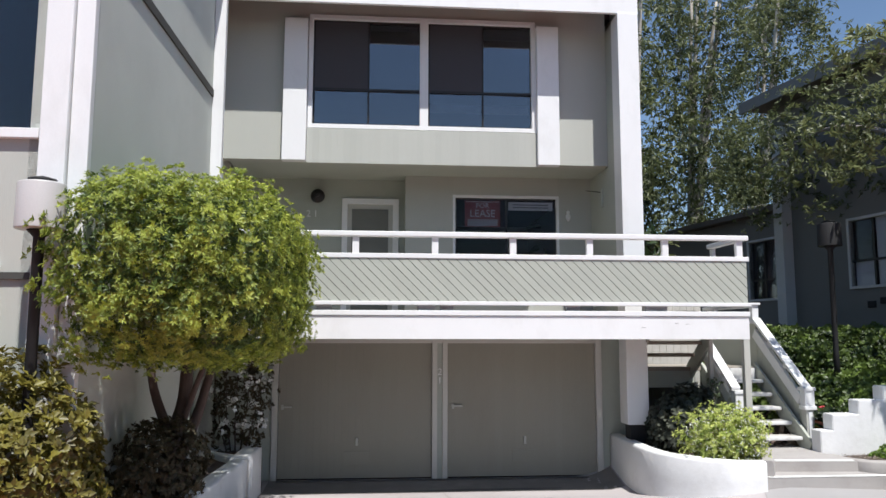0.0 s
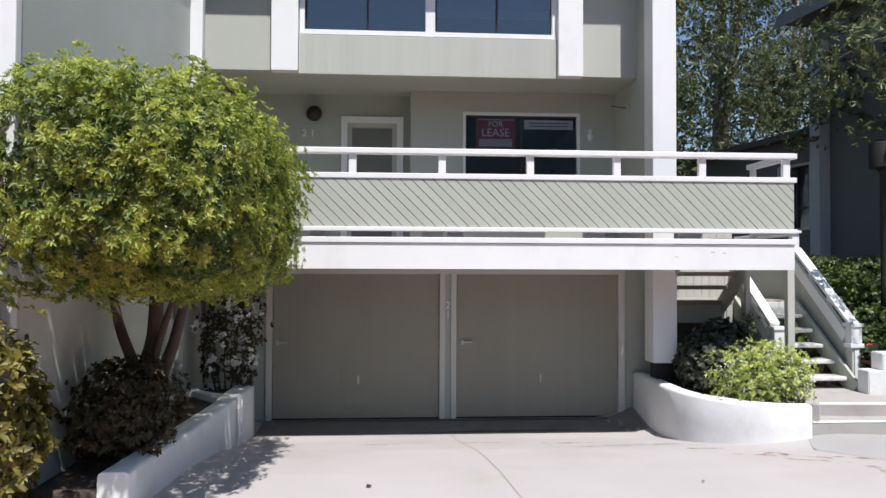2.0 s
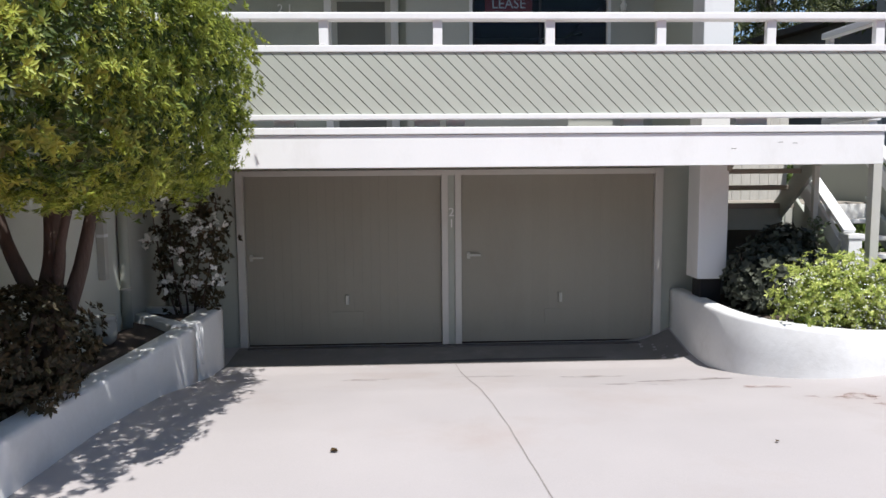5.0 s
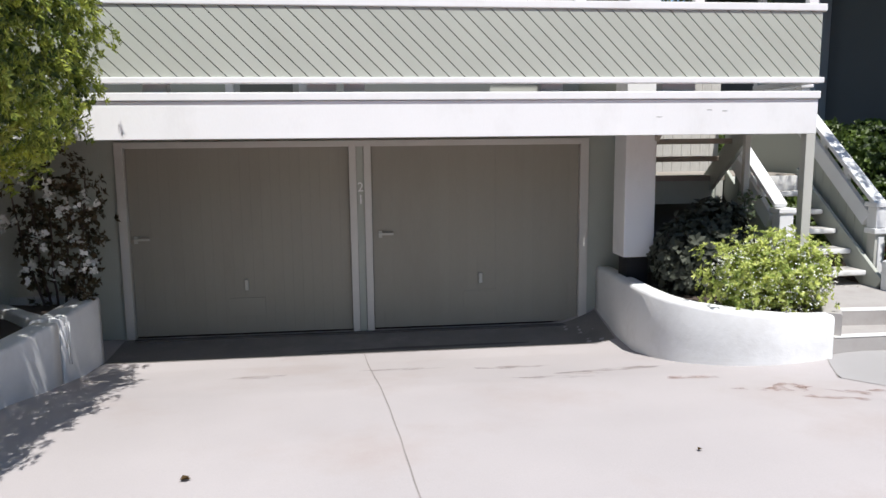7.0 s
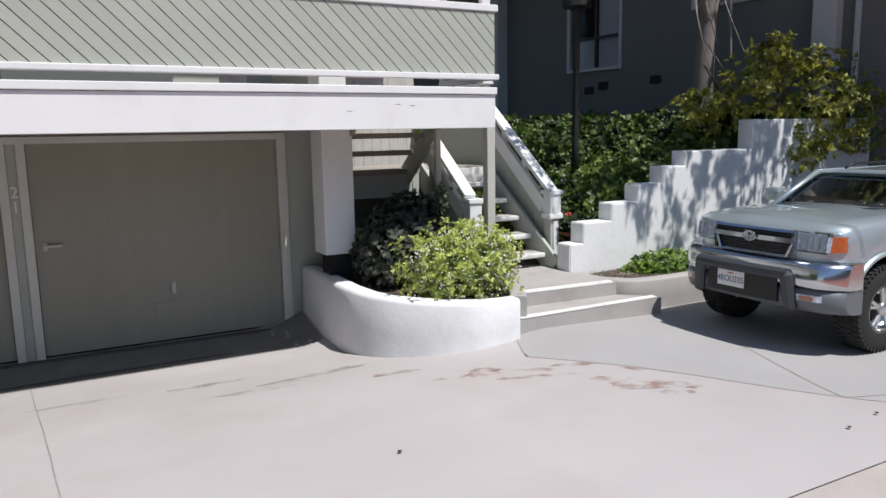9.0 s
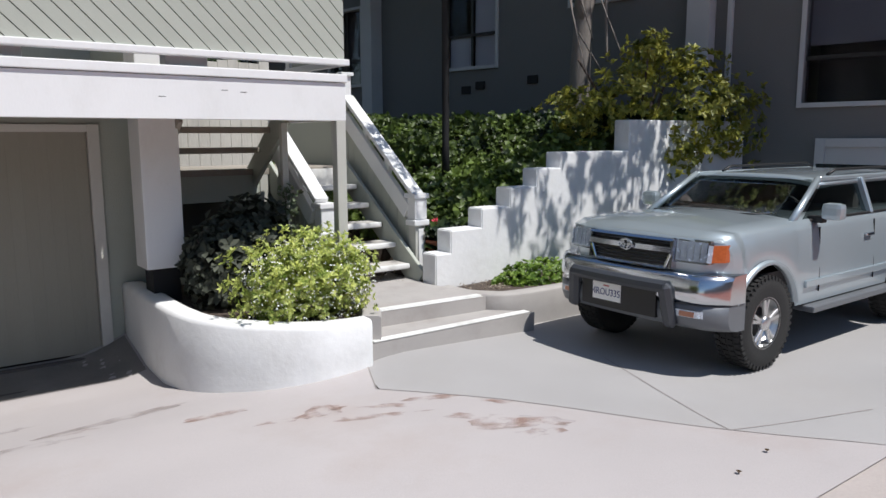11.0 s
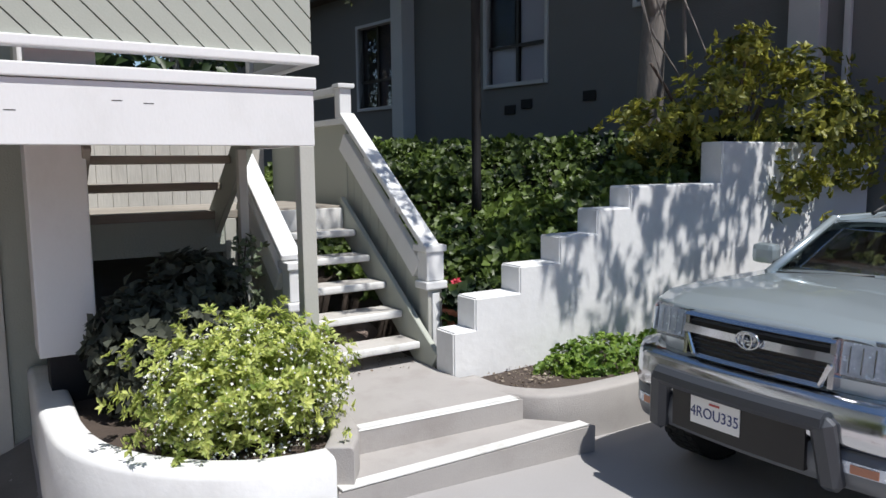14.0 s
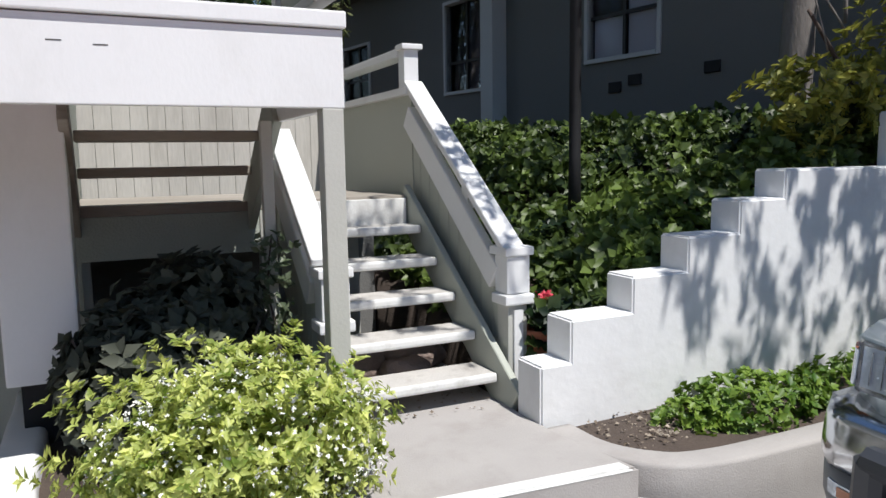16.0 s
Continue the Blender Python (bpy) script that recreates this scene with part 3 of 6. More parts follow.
# ---- left planter ----
lplant = thing("planter", "white stucco planter wall along the driveway", "planter", kind="structure")
wl = curve_points([(-2.99, 6.03), (-2.96, 7.2), (-2.93, 8.4), (-2.91, 9.46)], 6)
part("planter_wall", wall_along(wl, 0.23, lambda p: 0.63 + 0.07 * min(1, max(0, (9.46 - p.y) / 3.4)), lambda p: ground_z(p.x, p.y) - 0.1, 0.035), STUCCO_WHITE, lplant)
wl2 = curve_points([(-2.925, 9.50), (-2.92, 10.0), (-2.92, 10.50)], 6)
part("planter_wall", wall_along(wl2, 0.26, lambda p: 0.645, lambda p: ground_z(p.x, p.y) - 0.1, 0.04), STUCCO_WHITE, lplant, "white stucco end block with paint runs")
part("cross_wall", wall_along(curve_points([(-2.95, 9.56), (-3.30, 9.92), (-3.66, 10.28)], 4), 0.13, lambda p: 0.635, lambda p: 0.0, 0.02), STUCCO_WHITE, lplant)
part("cross_wall", wall_along(curve_points([(-3.0, 10.56), (-3.66, 10.58)], 4), 0.12, lambda p: 0.64, lambda p: -0.1, 0.02), STUCCO_WHITE, lplant)
for dx, dz in ((0.0, 0.0), (0.012, 0.09), (-0.01, 0.2)):
    run = [(-2.79 + 0.004, 9.62 + dx * 4, 0.60 - 0.1 * k - dz * 0.2 + 0.0) for k in range(5 if dz < 0.1 else 3)]
    part("paint_run", tube(bmesh.new(), run, [0.010, 0.008, 0.007, 0.006, 0.004][:len(run)], 6), STUCCO_WHITE, lplant)
part("soil_edge", B(-3.66, -3.1, 6.02, 6.14, 0.2, 0.57, 0.03), SOIL, lplant)
soil_patch("soil", [(-3.66, 6.1), (-3.08, 6.1), (-3.04, 7.5), (-3.0, 9.45), (-3.66, 10.15)], 0.54, 0.05, lplant)
soil_patch("soil", [(-3.66, 10.30), (-3.0, 9.66), (-3.0, 10.52), (-3.66, 10.54)], 0.57, 0.03, lplant)
solid("kerb_block", wall_along(curve_points([(-3.18, 5.80), (-3.6, 5.80), (-4.7, 5.80)], 4), 0.26, lambda p: 0.53, lambda p: 0.3, 0.03), STUCCO_WHITE, "low white kerb block beside the next drive", "kerb", kind="structure")

# ---- concrete steps, island kerb, retaining wall ----
steps = thing("concrete_steps", "two grey concrete steps with white painted nosings", "steps", kind="structure")


def slab_poly(poly, z0, z1):
    bm = bmesh.new()
    f = bm.faces.new([bm.verts.new((x, y, z0)) for x, y in poly])
    ex = bmesh.ops.extrude_face_region(bm, geom=[f])
    bmesh.ops.translate(bm, verts=[v for v in ex["geom"] if isinstance(v, bmesh.types.BMVert)], vec=(0, 0, z1 - z0))
    bmesh.ops.recalc_face_normals(bm, faces=bm.faces)
    bmesh.ops.bevel(bm, geom=[e for e in bm.edges if all(v.co.z > z1 - 0.01 for v in e.verts)], offset=0.012, segments=2, affect="EDGES")
    return bm


part("lower_step", slab_poly([(3.83, 8.495), (5.57, 8.485), (5.21, 8.86), (4.06, 8.90)], 0.2, 0.472), CONCRETE_STEP, steps)
part("upper_step", slab_poly([(4.10, 8.862), (5.24, 8.79), (5.17, 9.2), (5.14, 9.52), (5.22, 11.2), (4.10, 11.2), (4.15, 9.4)], 0.25, 0.617), CONCRETE_STEP, steps)
part("nosing", B(3.85, 5.52, 8.492, 8.575, 0.466, 0.4765, 0.003), WHITE_WORN, steps, "worn white painted step edge")
part("nosing", slab_poly([(4.12, 8.858), (5.21, 8.79), (5.20, 8.875), (4.13, 8.945)], 0.606, 0.6215), WHITE_WORN, steps, "worn white painted step edge")
island = thing("planting_island", "raised bed with a curved concrete kerb beside the steps", "planting bed", kind="structure")
isl = curve_points([(5.23, 9.40), (5.25, 9.12), (5.38, 8.89), (5.64, 8.77), (6.2, 8.75), (7.4, 8.78), (9.0, 8.82)], 8)
part("kerb", wall_along(isl, 0.17, lambda p: 0.605, lambda p: 0.2, 0.02), CONCRETE_STEP, island)
soil_patch("soil", [(5.27, 9.46), (5.31, 9.15), (5.44, 8.96), (5.7, 8.83), (7.4, 8.86), (9.0, 8.9), (10.4, 8.9), (10.4, 9.46)], 0.58, 0.03, island, 4)
retain = thing("retaining_wall", "white stucco retaining wall stepping up the bank", "retaining wall", kind="structure")
outline = [(5.14, 0.3), (5.14, 0.92), (5.325, 0.92)]
for x1, z in ((5.725, 1.145), (6.11, 1.34), (6.495, 1.535), (6.85, 1.725), (8.0, 1.895), (10.45, 2.26)):
    outline += [(outline[-1][0], z), (x1, z)]
outline.append((10.45, 0.3))
bm = bmesh.new()
f = bm.faces.new([bm.verts.new((x, 9.43, z)) for x, z in outline])
ex = bmesh.ops.extrude_face_region(bm, geom=[f])
bmesh.ops.translate(bm, verts=[v for v in ex["geom"] if isinstance(v, bmesh.types.BMVert)], vec=(0, 0.235, 0))
bmesh.ops.recalc_face_normals(bm, faces=bm.faces)
bmesh.ops.bevel(bm, geom=[e for e in bm.edges if e.is_convex and any(v.co.z > 0.5 for v in e.verts)], offset=0.011, segments=3, affect="EDGES")
part("wall_body", bm, STUCCO_WHITE, retain)

# ---- timber stairs ----
stairs = thing("stairs", "weathered white timber stairs with open risers climbing to a landing", "stairs")
T0Y, RUN, T0Z, RISE = 9.86, 0.262, 0.778, 0.190


def tread_board(x0, x1, y, z, depth=0.29, h=0.055):
    return B(x0, x1, y, y + depth, z - h, z, 0.018)


for k in range(5):
    part("tread", tread_board(4.26, 5.13, T0Y + RUN * k, T0Z + RISE * k), TREAD, stairs)
    part("tread_nosing", B(4.265, 5.125, T0Y + RUN * k - 0.006, T0Y + RUN * k + 0.03, T0Z + RISE * k - 0.050, T0Z + RISE * k + 0.004, 0.016), WHITE_WORN, stairs)
part("landing_riser", B(4.26, 5.12, T0Y + RUN * 5 - 0.02, T0Y + RUN * 5 + 0.02, 1.53, 1.715, 0.004), WHITE_WORN, stairs)
LY = T0Y + RUN * 5
part("landing", B(2.98, 5.13, LY + 0.021, 12.35, 1.67, 1.735, 0.006), WOOD_GREY, stairs, "weathered grey landing boards")
part("landing_skirt", B(2.99, 4.20, LY + 0.035, LY + 0.07, 1.40, 1.669, 0.004), STUCCO_GREY, stairs)
for k in range(3):
    y = LY + 0.05 - 0.28 * k
    part("tread", B(3.05, 4.02, y - 0.25, y + 0.03, 1.905 + 0.202 * k, 1.965 + 0.202 * k, 0.01), WOOD_GREY, stairs, "weathered grey upper tread")
part("string_upper", beam_between(bmesh.new(), (4.05, LY + 0.15, 1.62), (4.05, 10.40, 2.30), 0.05, 0.25), STUCCO_GREY, stairs)
part("string_upper", beam_between(bmesh.new(), (3.02, LY + 0.15, 1.62), (3.02, 10.40, 2.30), 0.05, 0.25), WOOD_GREY, stairs)
part("landing_post", B(4.10, 4.19, LY + 0.02, LY + 0.11, 0.50, 1.669, 0.005), TRIM_GREY, stairs)
part("landing_post", B(3.0, 3.08, LY + 0.08, LY + 0.16, 0.45, 1.669, 0.005), TRIM_GREY, stairs)
part("landing_post", B(5.03, 5.12, 12.24, 12.33, 0.50, 1.669, 0.005), TRIM_GREY, stairs)
for x in (4.235, 5.155):
    part("stringer", beam_between(bmesh.new(), (x, 9.72, 0.61), (x, LY + 0.12, 1.70), 0.045, 0.27), BOARD, stairs)
# side panels under the sloping rails, as grooved boards
slope = 0.765


def guard(x, y0, y1, z_low):
    """A sloping guard: boarded panel, white sloping board, slot and cap."""
    z_at = lambda y, up: z_low + slope * (y - y0) + up
    n = 9
    for i in range(n):
        a, b = y0 + (y1 - y0) * i / n + 0.003, y0 + (y1 - y0) * (i + 1) / n - 0.003
        bm = bmesh.new()
        vs = [bm.verts.new((x + dx, y, z)) for dx in (-0.012, 0.012) for y, z in ((a, z_at(a, -0.33)), (b, z_at(b, -0.33)), (b, z_at(b, 0.36)), (a, z_at(a, 0.36)))]
        for idx in ((0, 1, 2, 3), (7, 6, 5, 4), (0, 4, 5, 1), (1, 5, 6, 2), (2, 6, 7, 3), (3, 7, 4, 0)):
            bm.faces.new([vs[q] for q in idx])
        part("panel_board", bm, BOARD, stairs)
    part("sloping_board", beam_between(bmesh.new(), (x - 0.03, y0 + 0.06, z_at(y0, 0.40)), (x - 0.03, y1, z_at(y1, 0.37)), 0.06, 0.17), WHITE, stairs)
    part("sloping_cap", beam_between(bmesh.new(), (x, y0 - 0.06, z_at(y0, 0.575)), (x, y1, z_at(y1, 0.60)), 0.14, 0.05), WHITE, stairs, "sun-bleached white sloping cap rail")
    for f in (0.33, 0.66):
        y = y0 + f * (y1 - y0)
        part("slot_block", B(x - 0.02, x + 0.02, y, y + 0.09, z_at(y, 0.44), z_at(y, 0.585)), WHITE, stairs)


guard(5.245, 9.95, LY + 0.12, 0.90)
guard(4.165, 9.98, 10.85, 0.90)


def newel(x, y, z0, z_top):
    n = part("newel_post", B(x - 0.062, x + 0.062, y - 0.062, y + 0.062, z0, z_top - 0.05, 0.006), TRIM_GREY, stairs)
    part("newel_strip", B(x - 0.03, x + 0.03, y - 0.078, y - 0.063, z0 + 0.03, z_top - 0.36, 0.003), WHITE, n)
    part("newel_cap", B(x - 0.092, x + 0.092, y - 0.092, y + 0.10, z_top - 0.05, z_top, 0.008), WHITE, n)
    part("newel_collar", B(x - 0.095, x + 0.095, y - 0.095, y + 0.075, z_top - 0.33, z_top - 0.27, 0.012), WHITE, n)
    part("newel_block", B(x - 0.075, x + 0.075, y - 0.075, y + 0.066, z_top - 0.268, z_top - 0.051, 0.01), WHITE, n)
    part("newel_foot", B(x - 0.072, x + 0.072, y - 0.072, y + 0.072, z0 + 0.10, z0 + 0.14, 0.004), WHITE, n)


newel(5.265, 9.93, 0.60, 1.49)
newel(4.20, 9.93, 0.60, 1.45)
# level guard of the landing
part("guard_panel", B(5.225, 5.245, LY + 0.10, 13.18, 1.60, 2.445), BOARD, stairs)
part("guard_strip", B(5.17, 5.29, LY + 0.07, 13.18, 2.446, 2.50, 0.008), WHITE, stairs)
part("guard_top", B(5.16, 5.30, LY + 0.21, 13.18, 2.72, 2.78, 0.008), WHITE, stairs)
part("guard_post", B(5.175, 5.285, LY + 0.10, LY + 0.21, 2.501, 2.76, 0.006), WHITE, stairs)
part("guard_post_cap", B(5.15, 5.31, LY + 0.07, LY + 0.209, 2.761, 2.80, 0.008), WHITE, stairs)
part("guard_post", B(5.19, 5.27, 12.95, 13.03, 2.501, 2.72, 0.006), WHITE, stairs)
for x, y, s in ((4.80, 10.45, 0.13), (4.98, 10.72, 0.16), (4.62, 10.75, 0.12), (4.95, 10.25, 0.08)):
    bm = bmesh.new()
    bmesh.ops.create_icosphere(bm, subdivisions=3, radius=s, matrix=pose(x, y, 0.61 + s * 0.55) @ Matrix.Diagonal((1.3, 1, 0.75, 1)))
    for v in bm.verts:
        v.co += 0.05 * noise.noise_vector(v.co * 7)
    solid("rock", bm, mat("reddish_rock", (0.30, 0.23, 0.20), 0.9, var=0.3, scale=9, bump=0.6), "rough reddish rock lying under the stairs", "rock", "rocks under the stairs")
vpost = solid("trellis_post", B(3.945, 4.005, 10.27, 10.33, 0.55, 2.20, 0.005), TRIM_GREY, "slim pale grey post with a climbing vine", "post")
solid("wall_under_landing", B(2.6, 6.0, 12.9, 13.15, -0.2, 1.5), HOUSE_GREY, "dark retaining wall behind the landing", "wall", kind="structure")
solid("wall_under_landing", B(2.95, 5.3, 12.36, 12.44, -0.2, 1.669), HOUSE_GREY, "dark wall closing the space under the landing", "wall", kind="structure")
# fence behind the landing
FENCE_WOOD = mat("pale_fence_wood", (0.52, 0.50, 0.46), 0.85, var=0.25, scale=2.5, fine=50, bump=0.35, stretch=(1, 1, 0.15), dirt=(0.20, 0.18, 0.15), dirt_amount=0.5, dirt_scale=4)
fence = thing("fence", "pale weathered board fence behind the landing", "fence")
for k in range(20):
    part("fence_board", B(2.30 + 0.142 * k, 2.30 + 0.142 * k + 0.1395, 13.2, 13.222, 1.0, 3.05 + 0.02 * math.sin(k * 1.7), 0.004), FENCE_WOOD, fence)
part("fence_rail", B(2.3, 5.13, 13.223, 13.27, 2.55, 2.64), WOOD_GREY, fence)

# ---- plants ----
# Inner leaves are a darker copy, painting the shaded gaps between the tips.
LEAF_INNER_SHADED = leaf_mat("shaded_inner_leaf", (0.04, 0.075, 0.018), (0.15, 0.21, 0.05), 0.3, patch=5.0)
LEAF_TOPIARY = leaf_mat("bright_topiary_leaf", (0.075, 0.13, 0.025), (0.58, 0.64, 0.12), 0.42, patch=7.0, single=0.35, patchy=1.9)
LEAF_JASMINE = leaf_mat("jasmine_leaf", (0.16, 0.25, 0.035), (0.84, 0.88, 0.30), 0.45, patch=12.0, single=0.6, patchy=1.6)
LEAF_DARK = leaf_mat("dark_shrub_leaf", (0.022, 0.045, 0.014), (0.05, 0.085, 0.028), 0.2)
# Broad bright and dark patches paint sun dapples into the ivy colour.
LEAF_IVY_DAPPLED = leaf_mat("dappled_ivy_leaf", (0.010, 0.026, 0.009), (0.18, 0.26, 0.05), 0.35, patch=1.6, single=0.4, patchy=2.4)
LEAF_BROWN = leaf_mat("bronze_shrub_leaf", (0.06, 0.05, 0.02), (0.30, 0.27, 0.05), 0.3, patch=6.0, single=0.5, patchy=1.5)
LEAF_DUSTY = leaf_mat("dusty_shrub_leaf", (0.042, 0.05, 0.036), (0.115, 0.125, 0.095), 0.2, rough=0.8)
LEAF_RED = leaf_mat("dark_red_leaf", (0.03, 0.035, 0.016), (0.11, 0.075, 0.035), 0.2, rough=0.6, patch=5.0)
LEAF_LIME = leaf_mat("yellow_green_leaf", (0.07, 0.10, 0.02), (0.52, 0.50, 0.09), 0.42, patch=4.0, single=0.5, patchy=1.5)
LEAF_EUC = leaf_mat("eucalyptus_leaf", (0.025, 0.04, 0.018), (0.24, 0.27, 0.11), 0.4, patch=0.9, single=0.5, patchy=1.6)
LEAF_COVER = leaf_mat("ground_cover_leaf", (0.05, 0.13, 0.015), (0.25, 0.36, 0.06), 0.35)
PETAL = mat("white_petal", (0.82, 0.82, 0.78), 0.6, var=0.08)
PETAL_RED = mat("red_petal", (0.55, 0.03, 0.06), 0.6, var=0.15)
rng = np.random.default_rng(7)


def unit(a):
    return a / np.maximum(np.linalg.norm(a, axis=1, keepdims=True), 1e-9)


def leaf_mesh(name, base, axis, normal, length, width, material):
    """Many folded leaves: each a pair of triangles on a midrib."""
    n = len(base)
    axis = unit(axis)
    side = unit(np.cross(axis, normal))
    up = np.cross(side, axis)
    L, W = length.reshape(-1, 1), width.reshape(-1, 1)
    tip = base + axis * L - up * L * 0.12
    mid = base + axis * L * 0.5
    v = np.empty((n, 4, 3))
    v[:, 0], v[:, 2] = base, tip
    v[:, 1] = mid + side * W * 0.5 + up * W * 0.18
    v[:, 3] = mid - side * W * 0.5 + up * W * 0.18
    me = bpy.data.meshes.new(name)
    me.vertices.add(4 * n)
    me.vertices.foreach_set("co", v.reshape(-1))
    i = np.arange(n)[:, None] * 4
    tri = np.concatenate([i + [0, 1, 2], i + [0, 2, 3]], axis=1).reshape(-1)
    me.loops.add(6 * n)
    me.loops.foreach_set("vertex_index", tri.astype(np.int32))
    me.polygons.add(2 * n)
    me.polygons.foreach_set("loop_start", np.arange(0, 6 * n, 3, dtype=np.int32))
    me.update(calc_edges=True)
    me.materials.append(material)
    return me


def rosettes(centres, outward, per, size, spread=0.9):
    """Leaves radiating from each twig tip."""
    n = len(centres)
    c = np.repeat(centres, per, axis=0)
    o = np.repeat(outward, per, axis=0)
    rnd = rng.normal(size=c.shape)
    rad = unit(rnd - (rnd * o).sum(1, keepdims=True) * o)
    ax = unit(o * rng.uniform(0.15, 1.0, (len(c), 1)) + rad * spread)
    sz = np.repeat(rng.uniform(0.75, 1.25, n), per) * size * rng.uniform(0.75, 1.2, len(c))
    return c + rng.normal(size=c.shape) * size * 0.15, ax, o + 0.2 * rng.normal(size=c.shape), sz


def crown_points(n, centre, radii, power=2.4, lump=0.12, freq=2.2, inner=0.35, flat_bottom=None):
    u = unit(rng.normal(size=(n, 3)))
    r = (np.abs(u) ** power).sum(1) ** (-1.0 / power)
    f = np.array([noise.noise(Vector(k * freq + np.array(centre))) for k in u])
    depth = np.where(rng.random(n) < inner, rng.uniform(0.5, 0.88, n), rng.uniform(0.88, 1.02, n))
    p = u * (r * depth * (1 + lump * f))[:, None] * np.array(radii)
    nrm = unit(np.sign(u) * np.abs(u) ** (power - 1) / np.array(radii))
    if flat_bottom is not None:
        p[:, 2] = np.maximum(p[:, 2], flat_bottom)
    return p + np.array(centre), nrm


def crown(name, parent, blobs, per, size, aspect, material, label="", lump=0.12, power=2.4, inner=0.35, sunward=0.3, freq=2.2):
    cs, os_ = [], []
    for n, c, r in blobs:
        p, o = crown_points(n, c, r, power, lump, freq, inner=inner)
        cs.append(p)
        os_.append(unit(o + np.array([0, -0.1, sunward])))
    base, ax, nr, sz = rosettes(np.concatenate(cs), np.concatenate(os_), per, size)
    ob = new(name, leaf_mesh(name, base, ax, nr, sz, sz * aspect, material))
    ob.parent = parent
    ob["kind"] = "stuff"
    if label:
        tagged(ob, label)
    return ob


def flowers(parent, pts, size, material, petals=5, name="blossoms"):
    n = len(pts)
    c = np.repeat(pts, petals, axis=0)
    face = np.repeat(unit(rng.normal(size=(n, 3)) + np.array([0, -1.2, 0.8])), petals, axis=0)
    rnd = rng.normal(size=c.shape)
    ax = unit(rnd - (rnd * face).sum(1, keepdims=True) * face)
    sz = rng.uniform(0.8, 1.2, len(c)) * size
    ob = new(name, leaf_mesh(name, c, ax, face, sz, sz * 0.75, material))
    ob.parent = parent
    ob["kind"] = "stuff"
    return ob


def limbs(parent, paths, material, name="trunk", sides=9):
    for pts, r0, r1 in paths:
        smooth = curve_points(pts, 5)
        n = len(smooth)
        wob = [p + 0.012 * noise.noise_vector(p * 3) for p in smooth]
        part(name, tube(bmesh.new(), wob, [r0 + (r1 - r0) * i / (n - 1) for i in range(n)], sides), material, parent)
        name = "limb"


# clipped tree in the left planter
topiary = thing("clipped_tree", "clipped box-shaped evergreen tree with bright new growth", "tree", at=(-3.15, 7.4, 0.5))
limbs(topiary, [([(-3.19, 7.42, 0.45), (-3.22, 7.4, 1.1), (-3.12, 7.35, 1.6), (-3.07, 7.3, 2.3)], 0.12, 0.05),
                ([(-3.20, 7.4, 0.9), (-2.97, 7.42, 1.5), (-2.77, 7.4, 2.3)], 0.075, 0.03),
                ([(-3.21, 7.4, 1.1), (-3.42, 7.3, 1.7), (-3.52, 7.2, 2.4)], 0.06, 0.03),
                ([(-3.15, 7.38, 1.35), (-2.92, 7.1, 1.8), (-2.67, 6.9, 2.4)], 0.04, 0.02)], BARK)
cen, rad = (-2.89, 6.98, 2.84), (1.01, 1.92, 0.84)
crown("inner_foliage", topiary, [(4200, cen, (rad[0] * 0.92, rad[1] * 0.95, rad[2] * 0.9))], 8, 0.06, 0.35, LEAF_INNER_SHADED, lump=0.12, power=3.6, inner=0.4)
pc, po = crown_points(1700, cen, rad, 3.6, 0.17, 4.5, inner=0.12)
pc2 = np.repeat(pc, 6, axis=0) + rng.normal(size=(1700 * 6, 3)) * 0.045 + np.repeat(po, 6, axis=0) * rng.uniform(-0.03, 0.04, (1700 * 6, 1))
b_, a_, n_, s_ = rosettes(pc2, unit(np.repeat(po, 6, axis=0) + np.array([0, -0.1, 0.25])), 12, 0.043, 0.85)
ob = new("crown", leaf_mesh("crown", b_, a_, n_, s_, s_ * 0.32, LEAF_TOPIARY))
ob.parent = topiary
ob["kind"] = "stuff"
fix(topiary)
# bronze shrub in front of the next house, darker shrub under the tree
for nm, lab, cen, rad, n, m_, c2 in (
        ("shrub", "bronze and green shrub in front of the next house", (-4.16, 5.55, 1.15), (0.84, 0.70, 0.88), 2000, LEAF_BROWN, 0.075),
        ("shrub", "dark reddish shrub growing under the clipped tree", (-3.26, 7.0, 0.96), (0.44, 0.66, 0.46), 1300, LEAF_RED, 0.045)):
    s = thing(nm, lab, "shrub", at=(cen[0], cen[1], 0.5))
    limbs(s, [([(cen[0] + dx * 0.2, cen[1], 0.45), (cen[0] + dx * 0.5, cen[1] + dy * 0.3, cen[2]), (cen[0] + dx, cen[1] + dy, cen[2] + 0.3)], 0.025, 0.008) for dx, dy in ((-0.3, 0.1), (0.25, -0.2), (0.05, 0.3), (0.1, -0.35))], BARK, "stem", 6)
    crown("foliage", s, [(n, cen, rad)], 9, c2, 0.5, m_, lump=0.4, power=2.1)
    fix(s)
